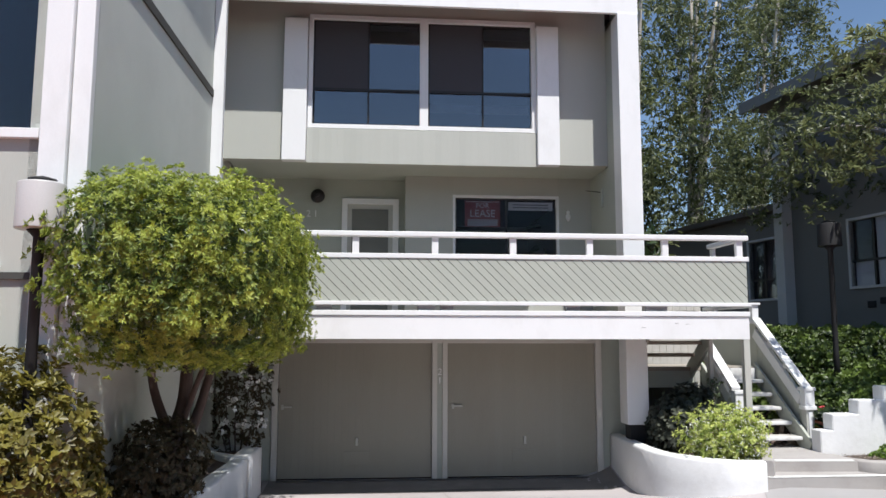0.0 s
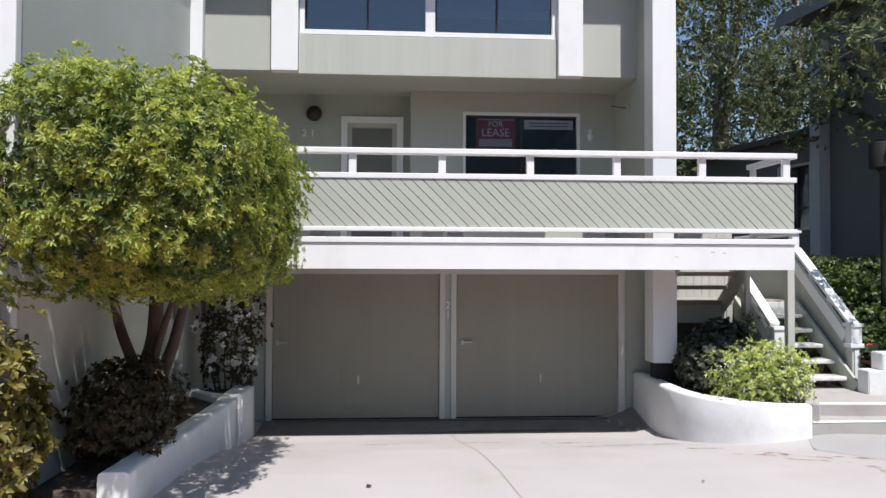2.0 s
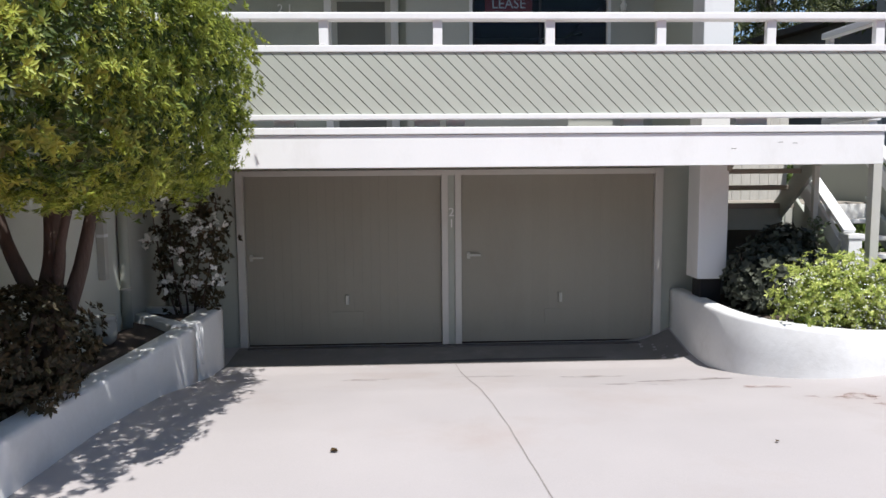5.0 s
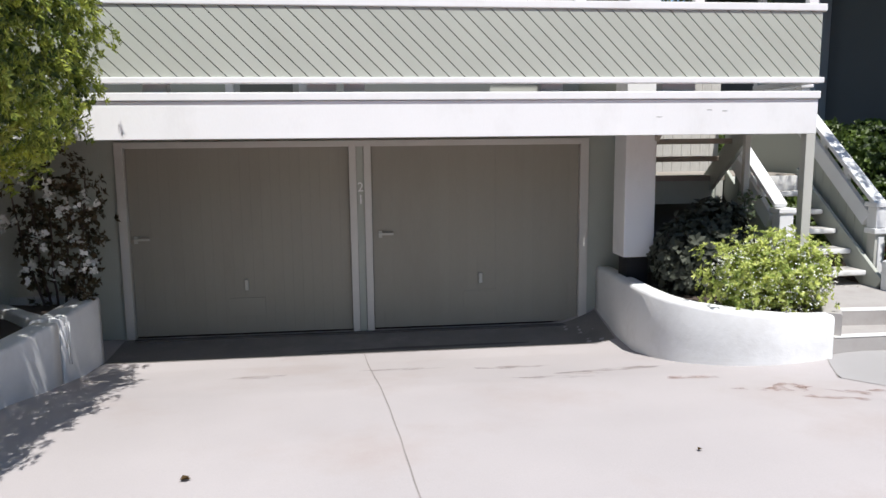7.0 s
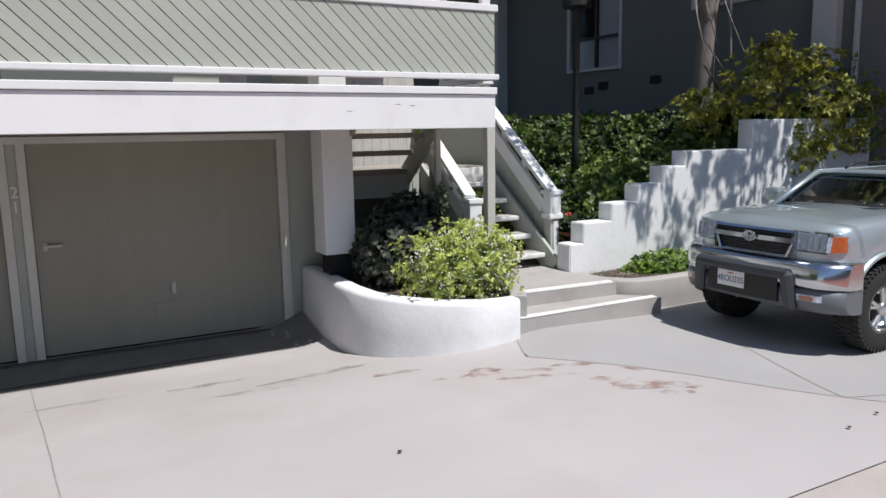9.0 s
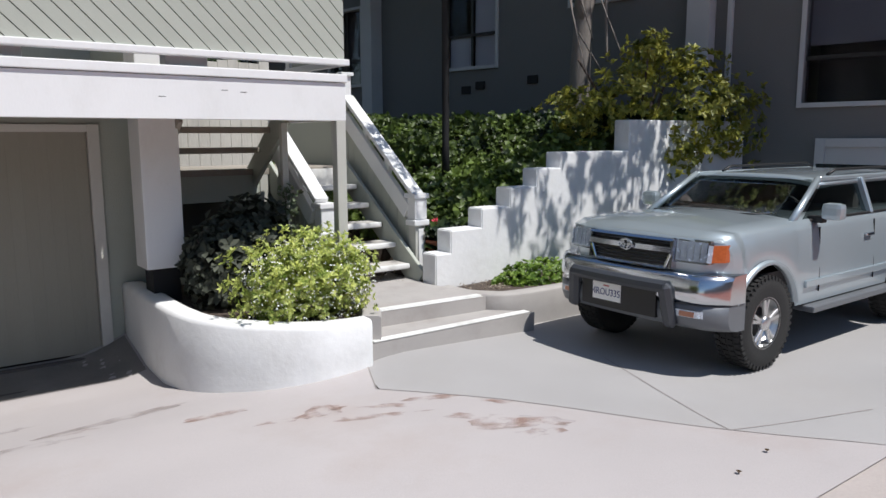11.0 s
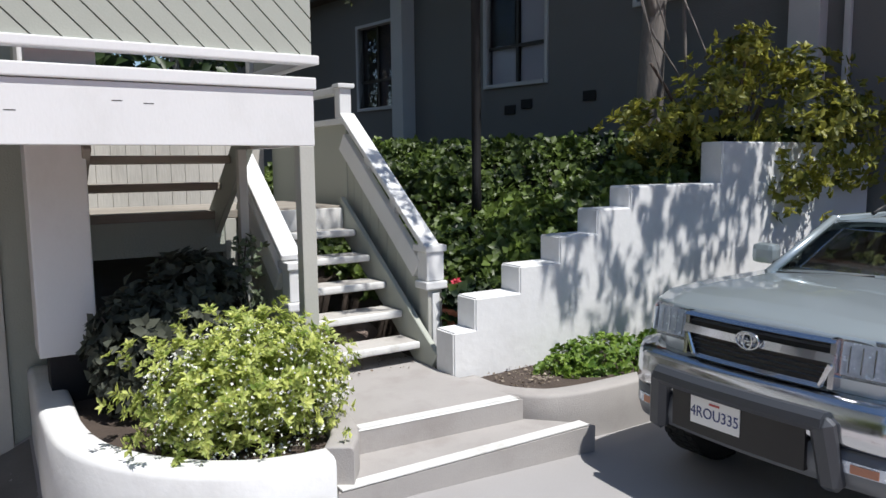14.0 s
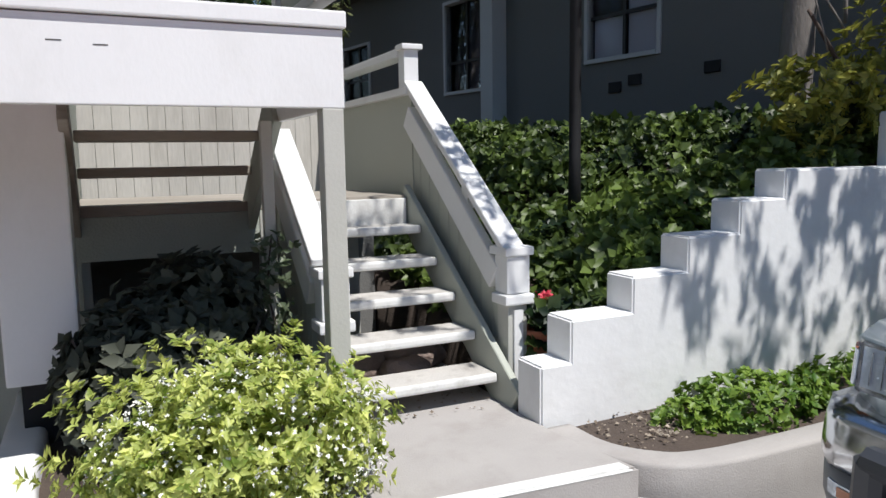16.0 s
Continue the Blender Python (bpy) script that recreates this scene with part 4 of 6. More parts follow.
# white-flowered shrub against the garage wall
rose = thing("flowering_shrub", "dark leggy shrub with clusters of white blossoms", "shrub", at=(-3.16, 10.45, 0.57))
limbs(rose, [([(-3.16 + a * 0.3, 10.42, 0.5), (-3.16 + a * 0.7, 10.4, 1.1), (-3.13 + a, 10.36 - abs(a) * 0.2, 1.9)], 0.014, 0.006) for a in (-0.35, -0.18, 0.0, 0.2, 0.38)], BARK, "stem", 6)
crown("foliage", rose, [(420, (-3.10, 10.42, 1.36), (0.44, 0.24, 0.78))], 7, 0.055, 0.5, LEAF_RED, lump=0.5)
cl = np.array([(-2.85, 10.28, 1.25), (-3.25, 10.20, 1.02), (-3.47, 10.23, 1.43), (-3.18, 10.18, 1.30), (-2.99, 10.23, 0.95), (-2.77, 10.28, 0.99), (-3.33, 10.23, 1.91), (-3.05, 10.23, 1.74), (-2.72, 10.30, 1.61), (-2.96, 10.23, 1.54)])
flowers(rose, np.repeat(cl, 9, axis=0) + np.array([0, -0.08, 0]) + rng.normal(size=(90, 3)) * 0.045, 0.045, PETAL)
fix(rose)
# jasmine in the curved planter
jas = thing("jasmine_bush", "bright green jasmine bush dotted with small white flowers", "shrub", at=(3.52, 9.05, 0.62))
limbs(jas, [([(3.69 + a * 0.2, 9.1, 0.55), (3.69 + a * 0.4, 9.07 + b * 0.3, 0.82), (3.69 + a * 0.6, 9.05 + b * 0.6, 1.05)], 0.012, 0.005) for a, b in ((-0.4, 0), (-0.15, 0.2), (0.2, -0.2), (0.42, 0.1), (0, -0.3))], BARK, "stem", 6)
crown("foliage", jas, [(1500, (3.56, 9.08, 0.87), (0.46, 0.34, 0.27)), (380, (3.62, 9.06, 1.10), (0.30, 0.26, 0.20)), (150, (3.26, 9.04, 0.78), (0.14, 0.16, 0.14)), (190, (3.92, 8.98, 0.97), (0.18, 0.2, 0.22))], 9, 0.040, 0.45, LEAF_JASMINE, lump=1.0, inner=0.3, freq=4.0)
fp, _ = crown_points(1700, (3.57, 9.06, 0.90), (0.50, 0.37, 0.34), lump=0.25, inner=0.0)
flowers(jas, fp, 0.0095, PETAL)
fix(jas)
dark = thing("shrub", "dark green shrub in the shade under the stairs", "shrub", at=(3.4, 10.0, 0.6))
limbs(dark, [([(3.4 + a * 0.3, 10.0, 0.5), (3.4 + a, 10.0, 1.2)], 0.015, 0.006) for a in (-0.4, -0.1, 0.2, 0.45)], BARK, "stem", 6)
crown("foliage", dark, [(600, (3.36, 10.1, 0.93), (0.40, 0.36, 0.40)), (180, (3.60, 10.2, 1.22), (0.28, 0.28, 0.26))], 8, 0.085, 0.62, LEAF_DUSTY, lump=0.3)
fix(dark)
vine = thing("climbing_vine", "sparse pale-leaved vine climbing the slim post", "vine", at=(3.96, 10.25, 0.6))
limbs(vine, [([(3.93, 10.2, 0.55), (3.99, 10.25, 0.95), (3.94, 10.24, 1.3), (3.98, 10.25, 1.6)], 0.008, 0.004)], BARK, "stem", 6)
vp = np.column_stack([3.965 + rng.normal(0, 0.05, 60), 10.22 + rng.normal(0, 0.03, 60), rng.uniform(0.8, 1.62, 60)])
b_, a_, n_, s_ = rosettes(vp, unit(rng.normal(size=(60, 3)) + np.array([0, -1, 0.3])), 4, 0.05)
ob = new("leaves", leaf_mesh("leaves", b_, a_, n_, s_, s_ * 0.6, leaf_mat("pale_vine_leaf", (0.10, 0.14, 0.08), (0.22, 0.26, 0.16))))
ob.parent = vine
fix(vine)


# ivy bank between the stairs and the grey house
def house_x(y):
    return 10.5 - 0.158 * (y - 9.6)


def bank_z(x, y):
    return min(2.05, 0.68 + 0.44 * max(0, x - 5.35) + 0.10 * (y - 9.66)) + 0.05 * noise.noise((x, y, 2))


bm = bmesh.new()
rows = []
for j in range(25):
    y = 9.66 + j * 0.5
    rows.append([bm.verts.new((5.32 + (house_x(y) - 5.32) * i / 24, y, bank_z(5.32 + (house_x(y) - 5.32) * i / 24, y))) for i in range(25)])
for r0, r1 in zip(rows, rows[1:]):
    for a, b, c, d in zip(r0, r0[1:], r1[1:], r1):
        bm.faces.new((a, b, c, d)).smooth = True
for e in [e for e in bm.edges if e.is_boundary and (all(v.co.x < 5.33 for v in e.verts))]:
    ex = bmesh.ops.extrude_edge_only(bm, edges=[e])
    for v in ex["geom"]:
        if isinstance(v, bmesh.types.BMVert):
            v.co.z = 0.3
solid("bank", bm, SOIL, "earth bank rising to the grey house", "ground", kind="structure")
ivy = thing("ivy_cover", "dense dark ivy covering the bank", "ivy", kind="stuff", at=(7.5, 12, 1.5))
N = 11000
iy = 9.74 + rng.random(N) ** 1.3 * 7.2
ix = 5.36 + rng.random(N) * (10.4 - 0.158 * (iy - 9.6) - 5.36)
hump = np.array([0.26 * noise.noise((a * 1.4, b * 1.4, 0)) + 0.10 * noise.noise((a * 4, b * 4, 3)) for a, b in zip(ix, iy)])
iz = np.array([bank_z(a, b) for a, b in zip(ix, iy)]) + 0.16 + hump + rng.uniform(-0.12, 0.10, N)
out = unit(rng.normal(size=(N, 3)) * 0.5 + np.array([-0.35, -0.6, 0.75]))
b_, a_, n_, s_ = rosettes(np.column_stack([ix, iy, iz]), out, 5, 0.085, 1.2)
ob = new("ivy_leaves", leaf_mesh("ivy_leaves", b_, a_, n_, s_, s_ * 0.8, LEAF_IVY_DAPPLED))
ob.parent = ivy
ob["kind"] = "stuff"
fix(ivy)
# low ground cover in the island
cover = thing("ground_cover", "low bright green ground cover in the raised bed", "ground cover", kind="stuff", at=(6.5, 9.3, 0.62))
crown("leaves", cover, [(480, (6.32, 9.14, 0.60), (0.50, 0.24, 0.17)), (120, (5.98, 9.20, 0.59), (0.25, 0.16, 0.08)), (420, (7.4, 9.15, 0.61), (0.7, 0.25, 0.16))], 6, 0.05, 0.7, LEAF_COVER, lump=0.3, power=2.2)
fix(cover)
# yellow-green shrub leaning over the wall
over = thing("small_tree", "yellow-green leafy shrub overhanging the white wall", "tree", at=(9.2, 10.15, 2.0))
limbs(over, [([(9.2, 10.2, 1.8), (9.0 + a * 0.5, 10.0 + b * 0.5, 2.4), (9.0 + a, 9.9 + b, 3.0)], 0.035, 0.012) for a, b in ((-1.2, 0.2), (-0.5, -0.3), (0.3, -0.1), (0.6, 0.3), (-0.1, 0.3))], BARK, "stem", 7)
crown("crown", over, [(200, (9.35, 9.45, 2.35), (0.75, 0.5, 0.50)), (150, (8.45, 9.85, 2.55), (0.45, 0.40, 0.42)), (110, (7.75, 10.0, 2.32), (0.40, 0.35, 0.32)), (150, (10.0, 9.35, 2.32), (0.42, 0.4, 0.48)), (90, (8.75, 9.8, 3.05), (0.28, 0.25, 0.30)), (80, (9.55, 9.7, 2.98), (0.35, 0.3, 0.22)), (60, (9.0, 9.3, 1.85), (0.30, 0.2, 0.22))], 8, 0.085, 0.5, LEAF_LIME, lump=0.9, power=2.0, freq=3.5)
fix(over)
# bare-trunked tree by the grey house
bare = thing("tree", "grey-barked tree by the dark house with thin drooping twigs", "tree", at=(9.0, 11.2, 2.2))
limbs(bare, [([(9.0, 11.2, 2.1), (8.98, 11.15, 3.0), (8.95, 11.1, 4.0), (8.7, 11.0, 5.4)], 0.17, 0.10),
             ([(8.97, 11.12, 3.7), (9.25, 11.05, 4.5), (9.5, 11.0, 5.6)], 0.10, 0.05),
             ([(8.96, 11.1, 3.6), (8.5, 10.9, 4.6), (8.0, 10.6, 5.6)], 0.06, 0.03),
             ([(8.5, 10.9, 4.6), (8.3, 9.6, 5.2), (8.0, 8.2, 5.6), (7.3, 7.8, 5.7)], 0.05, 0.02),
             ([(9.3, 11.05, 4.7), (9.3, 9.6, 5.4), (9.4, 8.0, 5.9)], 0.045, 0.02),
             ([(8.7, 11.0, 5.4), (8.7, 12.5, 6.2), (8.7, 14.5, 6.8), (8.3, 16.5, 6.4)], 0.07, 0.02),
             ([(8.0, 8.2, 5.6), (6.8, 8.2, 5.95), (5.6, 8.35, 6.05)], 0.03, 0.012),
             ([(9.16, 10.85, 4.3), (9.10, 10.8, 3.8), (9.12, 10.78, 3.1)], 0.028, 0.018),
             ([(8.2, 10.7, 5.0), (8.05, 10.5, 4.2), (8.25, 10.4, 3.6), (8.4, 10.4, 3.3)], 0.014, 0.006),
             ([(8.5, 10.8, 4.6), (8.0, 10.4, 3.6), (8.35, 10.2, 2.9)], 0.016, 0.008),
             ([(8.9, 10.9, 4.4), (8.5, 10.4, 3.9), (8.55, 10.1, 3.2), (8.75, 10.0, 2.9)], 0.013, 0.005),
             ([(8.3, 10.6, 4.9), (7.75, 10.3, 4.3), (7.7, 10.1, 3.5), (7.9, 10.0, 2.7)], 0.013, 0.005)], BARK_GREY)
# The front lobes are added above the view to dapple wall, car and stairs.
crown("crown", bare, [(260, (8.6, 10.8, 6.6), (2.2, 1.6, 0.9)), (420, (7.7, 8.0, 5.4), (1.4, 0.9, 0.7)), (170, (9.3, 8.2, 5.7), (1.4, 1.0, 0.7)), (60, (8.3, 7.4, 6.2), (1.6, 0.9, 0.5)), (150, (6.7, 10.4, 5.4), (0.9, 0.9, 0.5)), (120, (5.75, 8.35, 6.05), (0.75, 0.75, 0.4)), (520, (8.7, 14.2, 6.5), (1.4, 1.9, 1.4)), (420, (8.3, 16.5, 6.3), (1.1, 1.4, 1.3))], 7, 0.13, 0.35, LEAF_EUC, lump=0.5, power=2.0)
fix(bare)


# tall eucalyptus behind
def eucalyptus(x, y, h, spread, seed, n):
    r = np.random.default_rng(seed)
    t = thing("eucalyptus_tree", "tall eucalyptus with pale trunks and drooping foliage", "tree", "eucalyptus trees", at=(x, y, 0.8))
    paths, tips = [], []
    for k in range(4):
        a = r.uniform(0, 2 * math.pi)
        dx, dy = math.cos(a) * spread * r.uniform(0.3, 0.9), math.sin(a) * spread * r.uniform(0.3, 0.9)
        paths.append(([(x, y, 0.5), (x + dx * 0.25, y + dy * 0.25, h * 0.35), (x + dx * 0.6, y + dy * 0.6, h * 0.65), (x + dx, y + dy, h * r.uniform(0.85, 1.0))], 0.20 - 0.02 * k, 0.05))
        for f in (0.42, 0.52, 0.62, 0.75, 0.86, 0.95):
            for q in range(3):
                tips.append((x + dx * f + r.normal(0, spread * 0.33), y + dy * f + r.normal(0, spread * 0.33), h * f + r.normal(0, 0.5)))
    for c in tips[::4]:
        paths.append(([(x + (c[0] - x) * 0.4, y + (c[1] - y) * 0.4, c[2] - 1.2), ((x + c[0]) / 2, (y + c[1]) / 2, c[2] - 0.3), c], 0.05, 0.015))
    limbs(t, paths, BARK_PALE, sides=7)
    cs, os_ = [], []
    for c in tips:
        m_ = int(0.85 * n) // len(tips)
        p = r.normal(size=(m_, 3)) * np.array([0.38, 0.38, 0.36]) + np.array(c)
        p[:, 2] -= r.random(m_) * 0.7
        cs.append(p)
        os_.append(unit(r.normal(size=(m_, 3)) * 0.5 + np.array([0, 0, -0.9])))
    base, ax, nr, sz = rosettes(np.concatenate(cs), np.concatenate(os_), 5, 0.22, 0.6)
    ob = new("crown", leaf_mesh("crown", base, ax, rng.normal(size=base.shape), sz, sz * 0.28, LEAF_EUC))
    ob.parent = t
    ob["kind"] = "stuff"
    fix(t)


eucalyptus(6.6, 21.5, 13.0, 2.4, 3, 3700)
eucalyptus(10.2, 25.5, 16.0, 2.8, 5, 3900)
eucalyptus(5.0, 26.5, 15.0, 2.8, 8, 2900)
eucalyptus(14.5, 29.0, 18.0, 3.2, 14, 4200)
# far dark wood closing the view
wood = thing("far_trees", "dark band of distant trees behind the houses", "trees", kind="stuff", at=(8, 34, 0))
crown("foliage", wood, [(500, (x, 34 + 2 * math.sin(x), 2.4 + math.sin(x * 1.3)), (3.4, 1.6, 3.2)) for x in (-2, 3, 8, 13, 18)] + [(260, (4.3, 17.5, 2.6), (1.8, 1.0, 2.6))], 6, 0.42, 0.45, LEAF_DARK, lump=0.5, power=2.0)
fix(wood)
# red flowers in a clay pot
pot = thing("flower_pot", "terracotta pot with red flowers beside the stairs", "flower pot", at=(5.44, 9.90, 0.80))
part("pot", lathe(bmesh.new(), [(0.075, 0), (0.10, 0.15), (0.118, 0.155), (0.118, 0.20), (0.104, 0.20), (0.095, 0.165)], (5.44, 9.90, 0.80), sides=24), mat("terracotta", (0.38, 0.13, 0.07), 0.85, var=0.15), pot)
crown("leaves", pot, [(26, (5.44, 9.90, 1.05), (0.08, 0.08, 0.06))], 5, 0.045, 0.6, LEAF_DARK)
flowers(pot, np.array([(5.455, 9.88, 1.175)]) + rng.normal(size=(18, 3)) * 0.022, 0.026, PETAL_RED)
limbs(pot, [([(5.44, 9.9, 0.94), (5.46, 9.89, 1.16)], 0.006, 0.004)], BARK, "stem", 5)
fix(pot)
# pale glazed pot and the pipes on the party wall, behind the planter
glazed = thing("flower_pot", "pale grey glazed empty pot standing on planter soil", "flower pot", at=(-3.53, 9.10, 0.56))
part("pot", lathe(bmesh.new(), [(0.055, 0), (0.09, 0.04), (0.108, 0.11), (0.105, 0.19), (0.09, 0.225), (0.10, 0.235), (0.10, 0.275), (0.085, 0.275), (0.08, 0.22)], (-3.53, 9.10, 0.55), sides=28), mat("grey_glaze", (0.50, 0.50, 0.46), 0.18, var=0.12, scale=8), glazed)
fix(glazed)
drain = thing("drain_pipe", "grey painted drain pipe standing against the side wall", "pipe", at=(-3.61, 9.84, 0.5))
part("pipe", tube(bmesh.new(), [(-3.61, 9.84, 0.48), (-3.61, 9.84, 1.3), (-3.61, 9.84, 2.19)], [0.052, 0.052, 0.052], 16), STUCCO_GREY, drain)
for z in (0.95, 1.95):
    part("bracket", lathe(bmesh.new(), [(0.053, 0), (0.060, 0.004), (0.060, 0.026), (0.053, 0.03)], (-3.61, 9.84, z), sides=16), TRIM_GREY, drain)
fix(drain)
spout = thing("downspout", "pale square downspout ending above the planter soil", "downspout", at=(-3.63, 9.37, 1.12))
part("pipe", B(-3.669, -3.595, 9.33, 9.42, 1.13, 2.19, 0.01), TRIM_GREY, spout)
part("strap", B(-3.669, -3.590, 9.325, 9.425, 1.55, 1.58, 0.003), WHITE, spout)
fix(spout)

# ---- the parked off-roader ----
SILVER = mat("silver_car_paint", (0.42, 0.49, 0.53), 0.34, 0.50, var=0.03, scale=1.5, fine=400, bump=0.0, coat=1.0)
BUMPER_GREY = mat("dark_grey_bumper", (0.15, 0.16, 0.175), 0.42, 0.25, var=0.06, bump=0.05)
GUARD_GREY = mat("charcoal_guard", (0.055, 0.06, 0.07), 0.4, 0.2, var=0.06, bump=0.05)
CHROME = mat("chrome", (0.60, 0.62, 0.65), 0.17, 1.0, var=0.02, bump=0.0)
ALLOY = mat("alloy_wheel", (0.62, 0.62, 0.62), 0.28, 0.9, var=0.04, bump=0.0)
RUBBER = mat("tyre_rubber", (0.018, 0.018, 0.018), 0.8, var=0.2, bump=0.3)
PLASTIC = mat("black_plastic", (0.012, 0.012, 0.013), 0.5, var=0.1, bump=0.1)
AMBER = mat("amber_lens", (0.42, 0.10, 0.03), 0.12, var=0.25, scale=30, bump=0.2, coat=0.5)
LENS = mat("lamp_reflector", (0.60, 0.67, 0.76), 0.24, 0.5, var=0.3, scale=25, bump=0.3, coat=1.0)
HEADGLASS = glass_mat("headlight_glass", (0.95, 0.97, 1.0), ior=1.25)
CARGLASS = glass_mat("car_glass", (0.22, 0.25, 0.25), ior=1.22)
INTERIOR = mat("grey_car_interior", (0.14, 0.135, 0.13), 0.85, var=0.1)
PLATE = mat("plate_white", (0.78, 0.78, 0.76), 0.4, var=0.03, bump=0.0)
PLATE_INK = mat("plate_blue", (0.03, 0.045, 0.16), 0.5, var=0.02, bump=0.0)

CX, CY = 5.45, 7.37
CZ = ground_z(6.1, 7.3)
car = thing("off_road_car", "silver four-wheel-drive car with grey bumper parked on the pad", "car", at=(CX + 2.3, CY, CZ))
HALF, LEN = 0.86, 4.55
AX = (0.76, 3.50)
ARCH = 0.49
WHEEL_R = 0.40


def top_w(u):
    return float(np.interp(u, (0.10, 0.25, 0.7, 1.30, 1.45, 4.3, 4.55), (1.125, 1.165, 1.185, 1.195, 1.20, 1.195, 1.15)))


def low_w(u):
    z = 0.47 if u > AX[0] - ARCH else 0.82
    for a in AX:
        if abs(u - a) < ARCH:
            z = max(z, 0.40 + math.sqrt(ARCH ** 2 - (u - a) ** 2))
    return min(z, top_w(u) - 0.1)


def half_v(u, f):
    """Half width along the car; f runs from the sill (0) to the shoulder (1)."""
    h = HALF * float(np.interp(u, (0.10, 0.18, 0.35, 0.9, 4.2, 4.55), (0.945, 0.965, 0.975, 0.985, 0.985, 0.93)))
    return h * float(np.interp(f, (0, 0.25, 0.6, 0.85, 1.0), (0.985, 1.0, 0.995, 0.97, 0.925)))


def nb(v):
    """How far the nose is bowed back at the distance v from its middle."""
    return 0.08 * (abs(v) / 0.8) ** 2.2 + 0.11 * max(0.0, (abs(v) - 0.68) / 0.12) ** 2


def nose_u(u, v):
    return CX + u + nb(v) * max(0.0, 1 - (u - 0.09) / 0.5)


us = sorted(set([0.09, 0.10, 0.14, 0.18, 0.25, 0.35] + [round(0.4 + 0.0345 * i, 4) for i in range(121)] + [a + s * ARCH for a in AX for s in (-0.999, 0.999)]))
us = [u for u in us if u <= LEN]
fs = [0, 0.12, 0.25, 0.42, 0.6, 0.75, 0.88, 1.0]
bm = bmesh.new()
cols = []
for u in us:
    lo, hi = low_w(u), top_w(u)
    col = [bm.verts.new((nose_u(u, half_v(u, f)), CY - half_v(u, f), CZ + lo + (hi - lo) * f)) for f in fs]
    n = 8
    hw = half_v(u, 1.0)
    for k in range(1, n):
        v = -hw + 2 * hw * k / n
        col.append(bm.verts.new((nose_u(u, v), CY + v, CZ + hi + 0.045 * (1 - (v / hw) ** 2) * smooth01(0.1, 0.5, u) + 0.012 * (1 if abs(v) < 0.3 and u < 1.2 else 0))))
    col += [bm.verts.new((nose_u(u, half_v(u, f)), CY + half_v(u, f), CZ + lo + (hi - lo) * f)) for f in reversed(fs)]
    cols.append(col)
for c0, c1 in zip(cols, cols[1:]):
    for k in range(len(c0) - 1):
        bm.faces.new((c0[k], c0[k + 1], c1[k + 1], c1[k])).smooth = True
front, m = cols[0], len(fs)
rows = []
for k in range(m):
    a, b = front[k].co, front[-1 - k].co
    if k == m - 1:
        rows.append(front[m - 1:m + 8])
        continue
    row = [front[k]]
    for i in range(1, 8):
        v = a.y - CY + (b.y - a.y) * i / 8
        row.append(bm.verts.new((nose_u(0.09, v), CY + v, a.z)))
    rows.append(row + [front[-1 - k]])
for r0, r1 in zip(rows, rows[1:]):
    for k in range(8):
        bm.faces.new((r0[k], r0[k + 1], r1[k + 1], r1[k])).smooth = True
bm.faces.new(cols[-1][::-1])
part("body", bm, SILVER, car)
cb = lambda u0, u1, v0, v1, w0, w1, bev=0.01: B(CX + u0, CX + u1, CY + v0, CY + v1, CZ + w0, CZ + w1, bevel=bev)
part("underbody", cb(0.30, 4.4, -0.60, 0.60, 0.36, 0.9), PLASTIC, car)
for a in AX:
    part("wheel_well", cb(a - 0.43, a + 0.43, -0.80, 0.80, 0.66, 0.80, 0), PLASTIC, car)


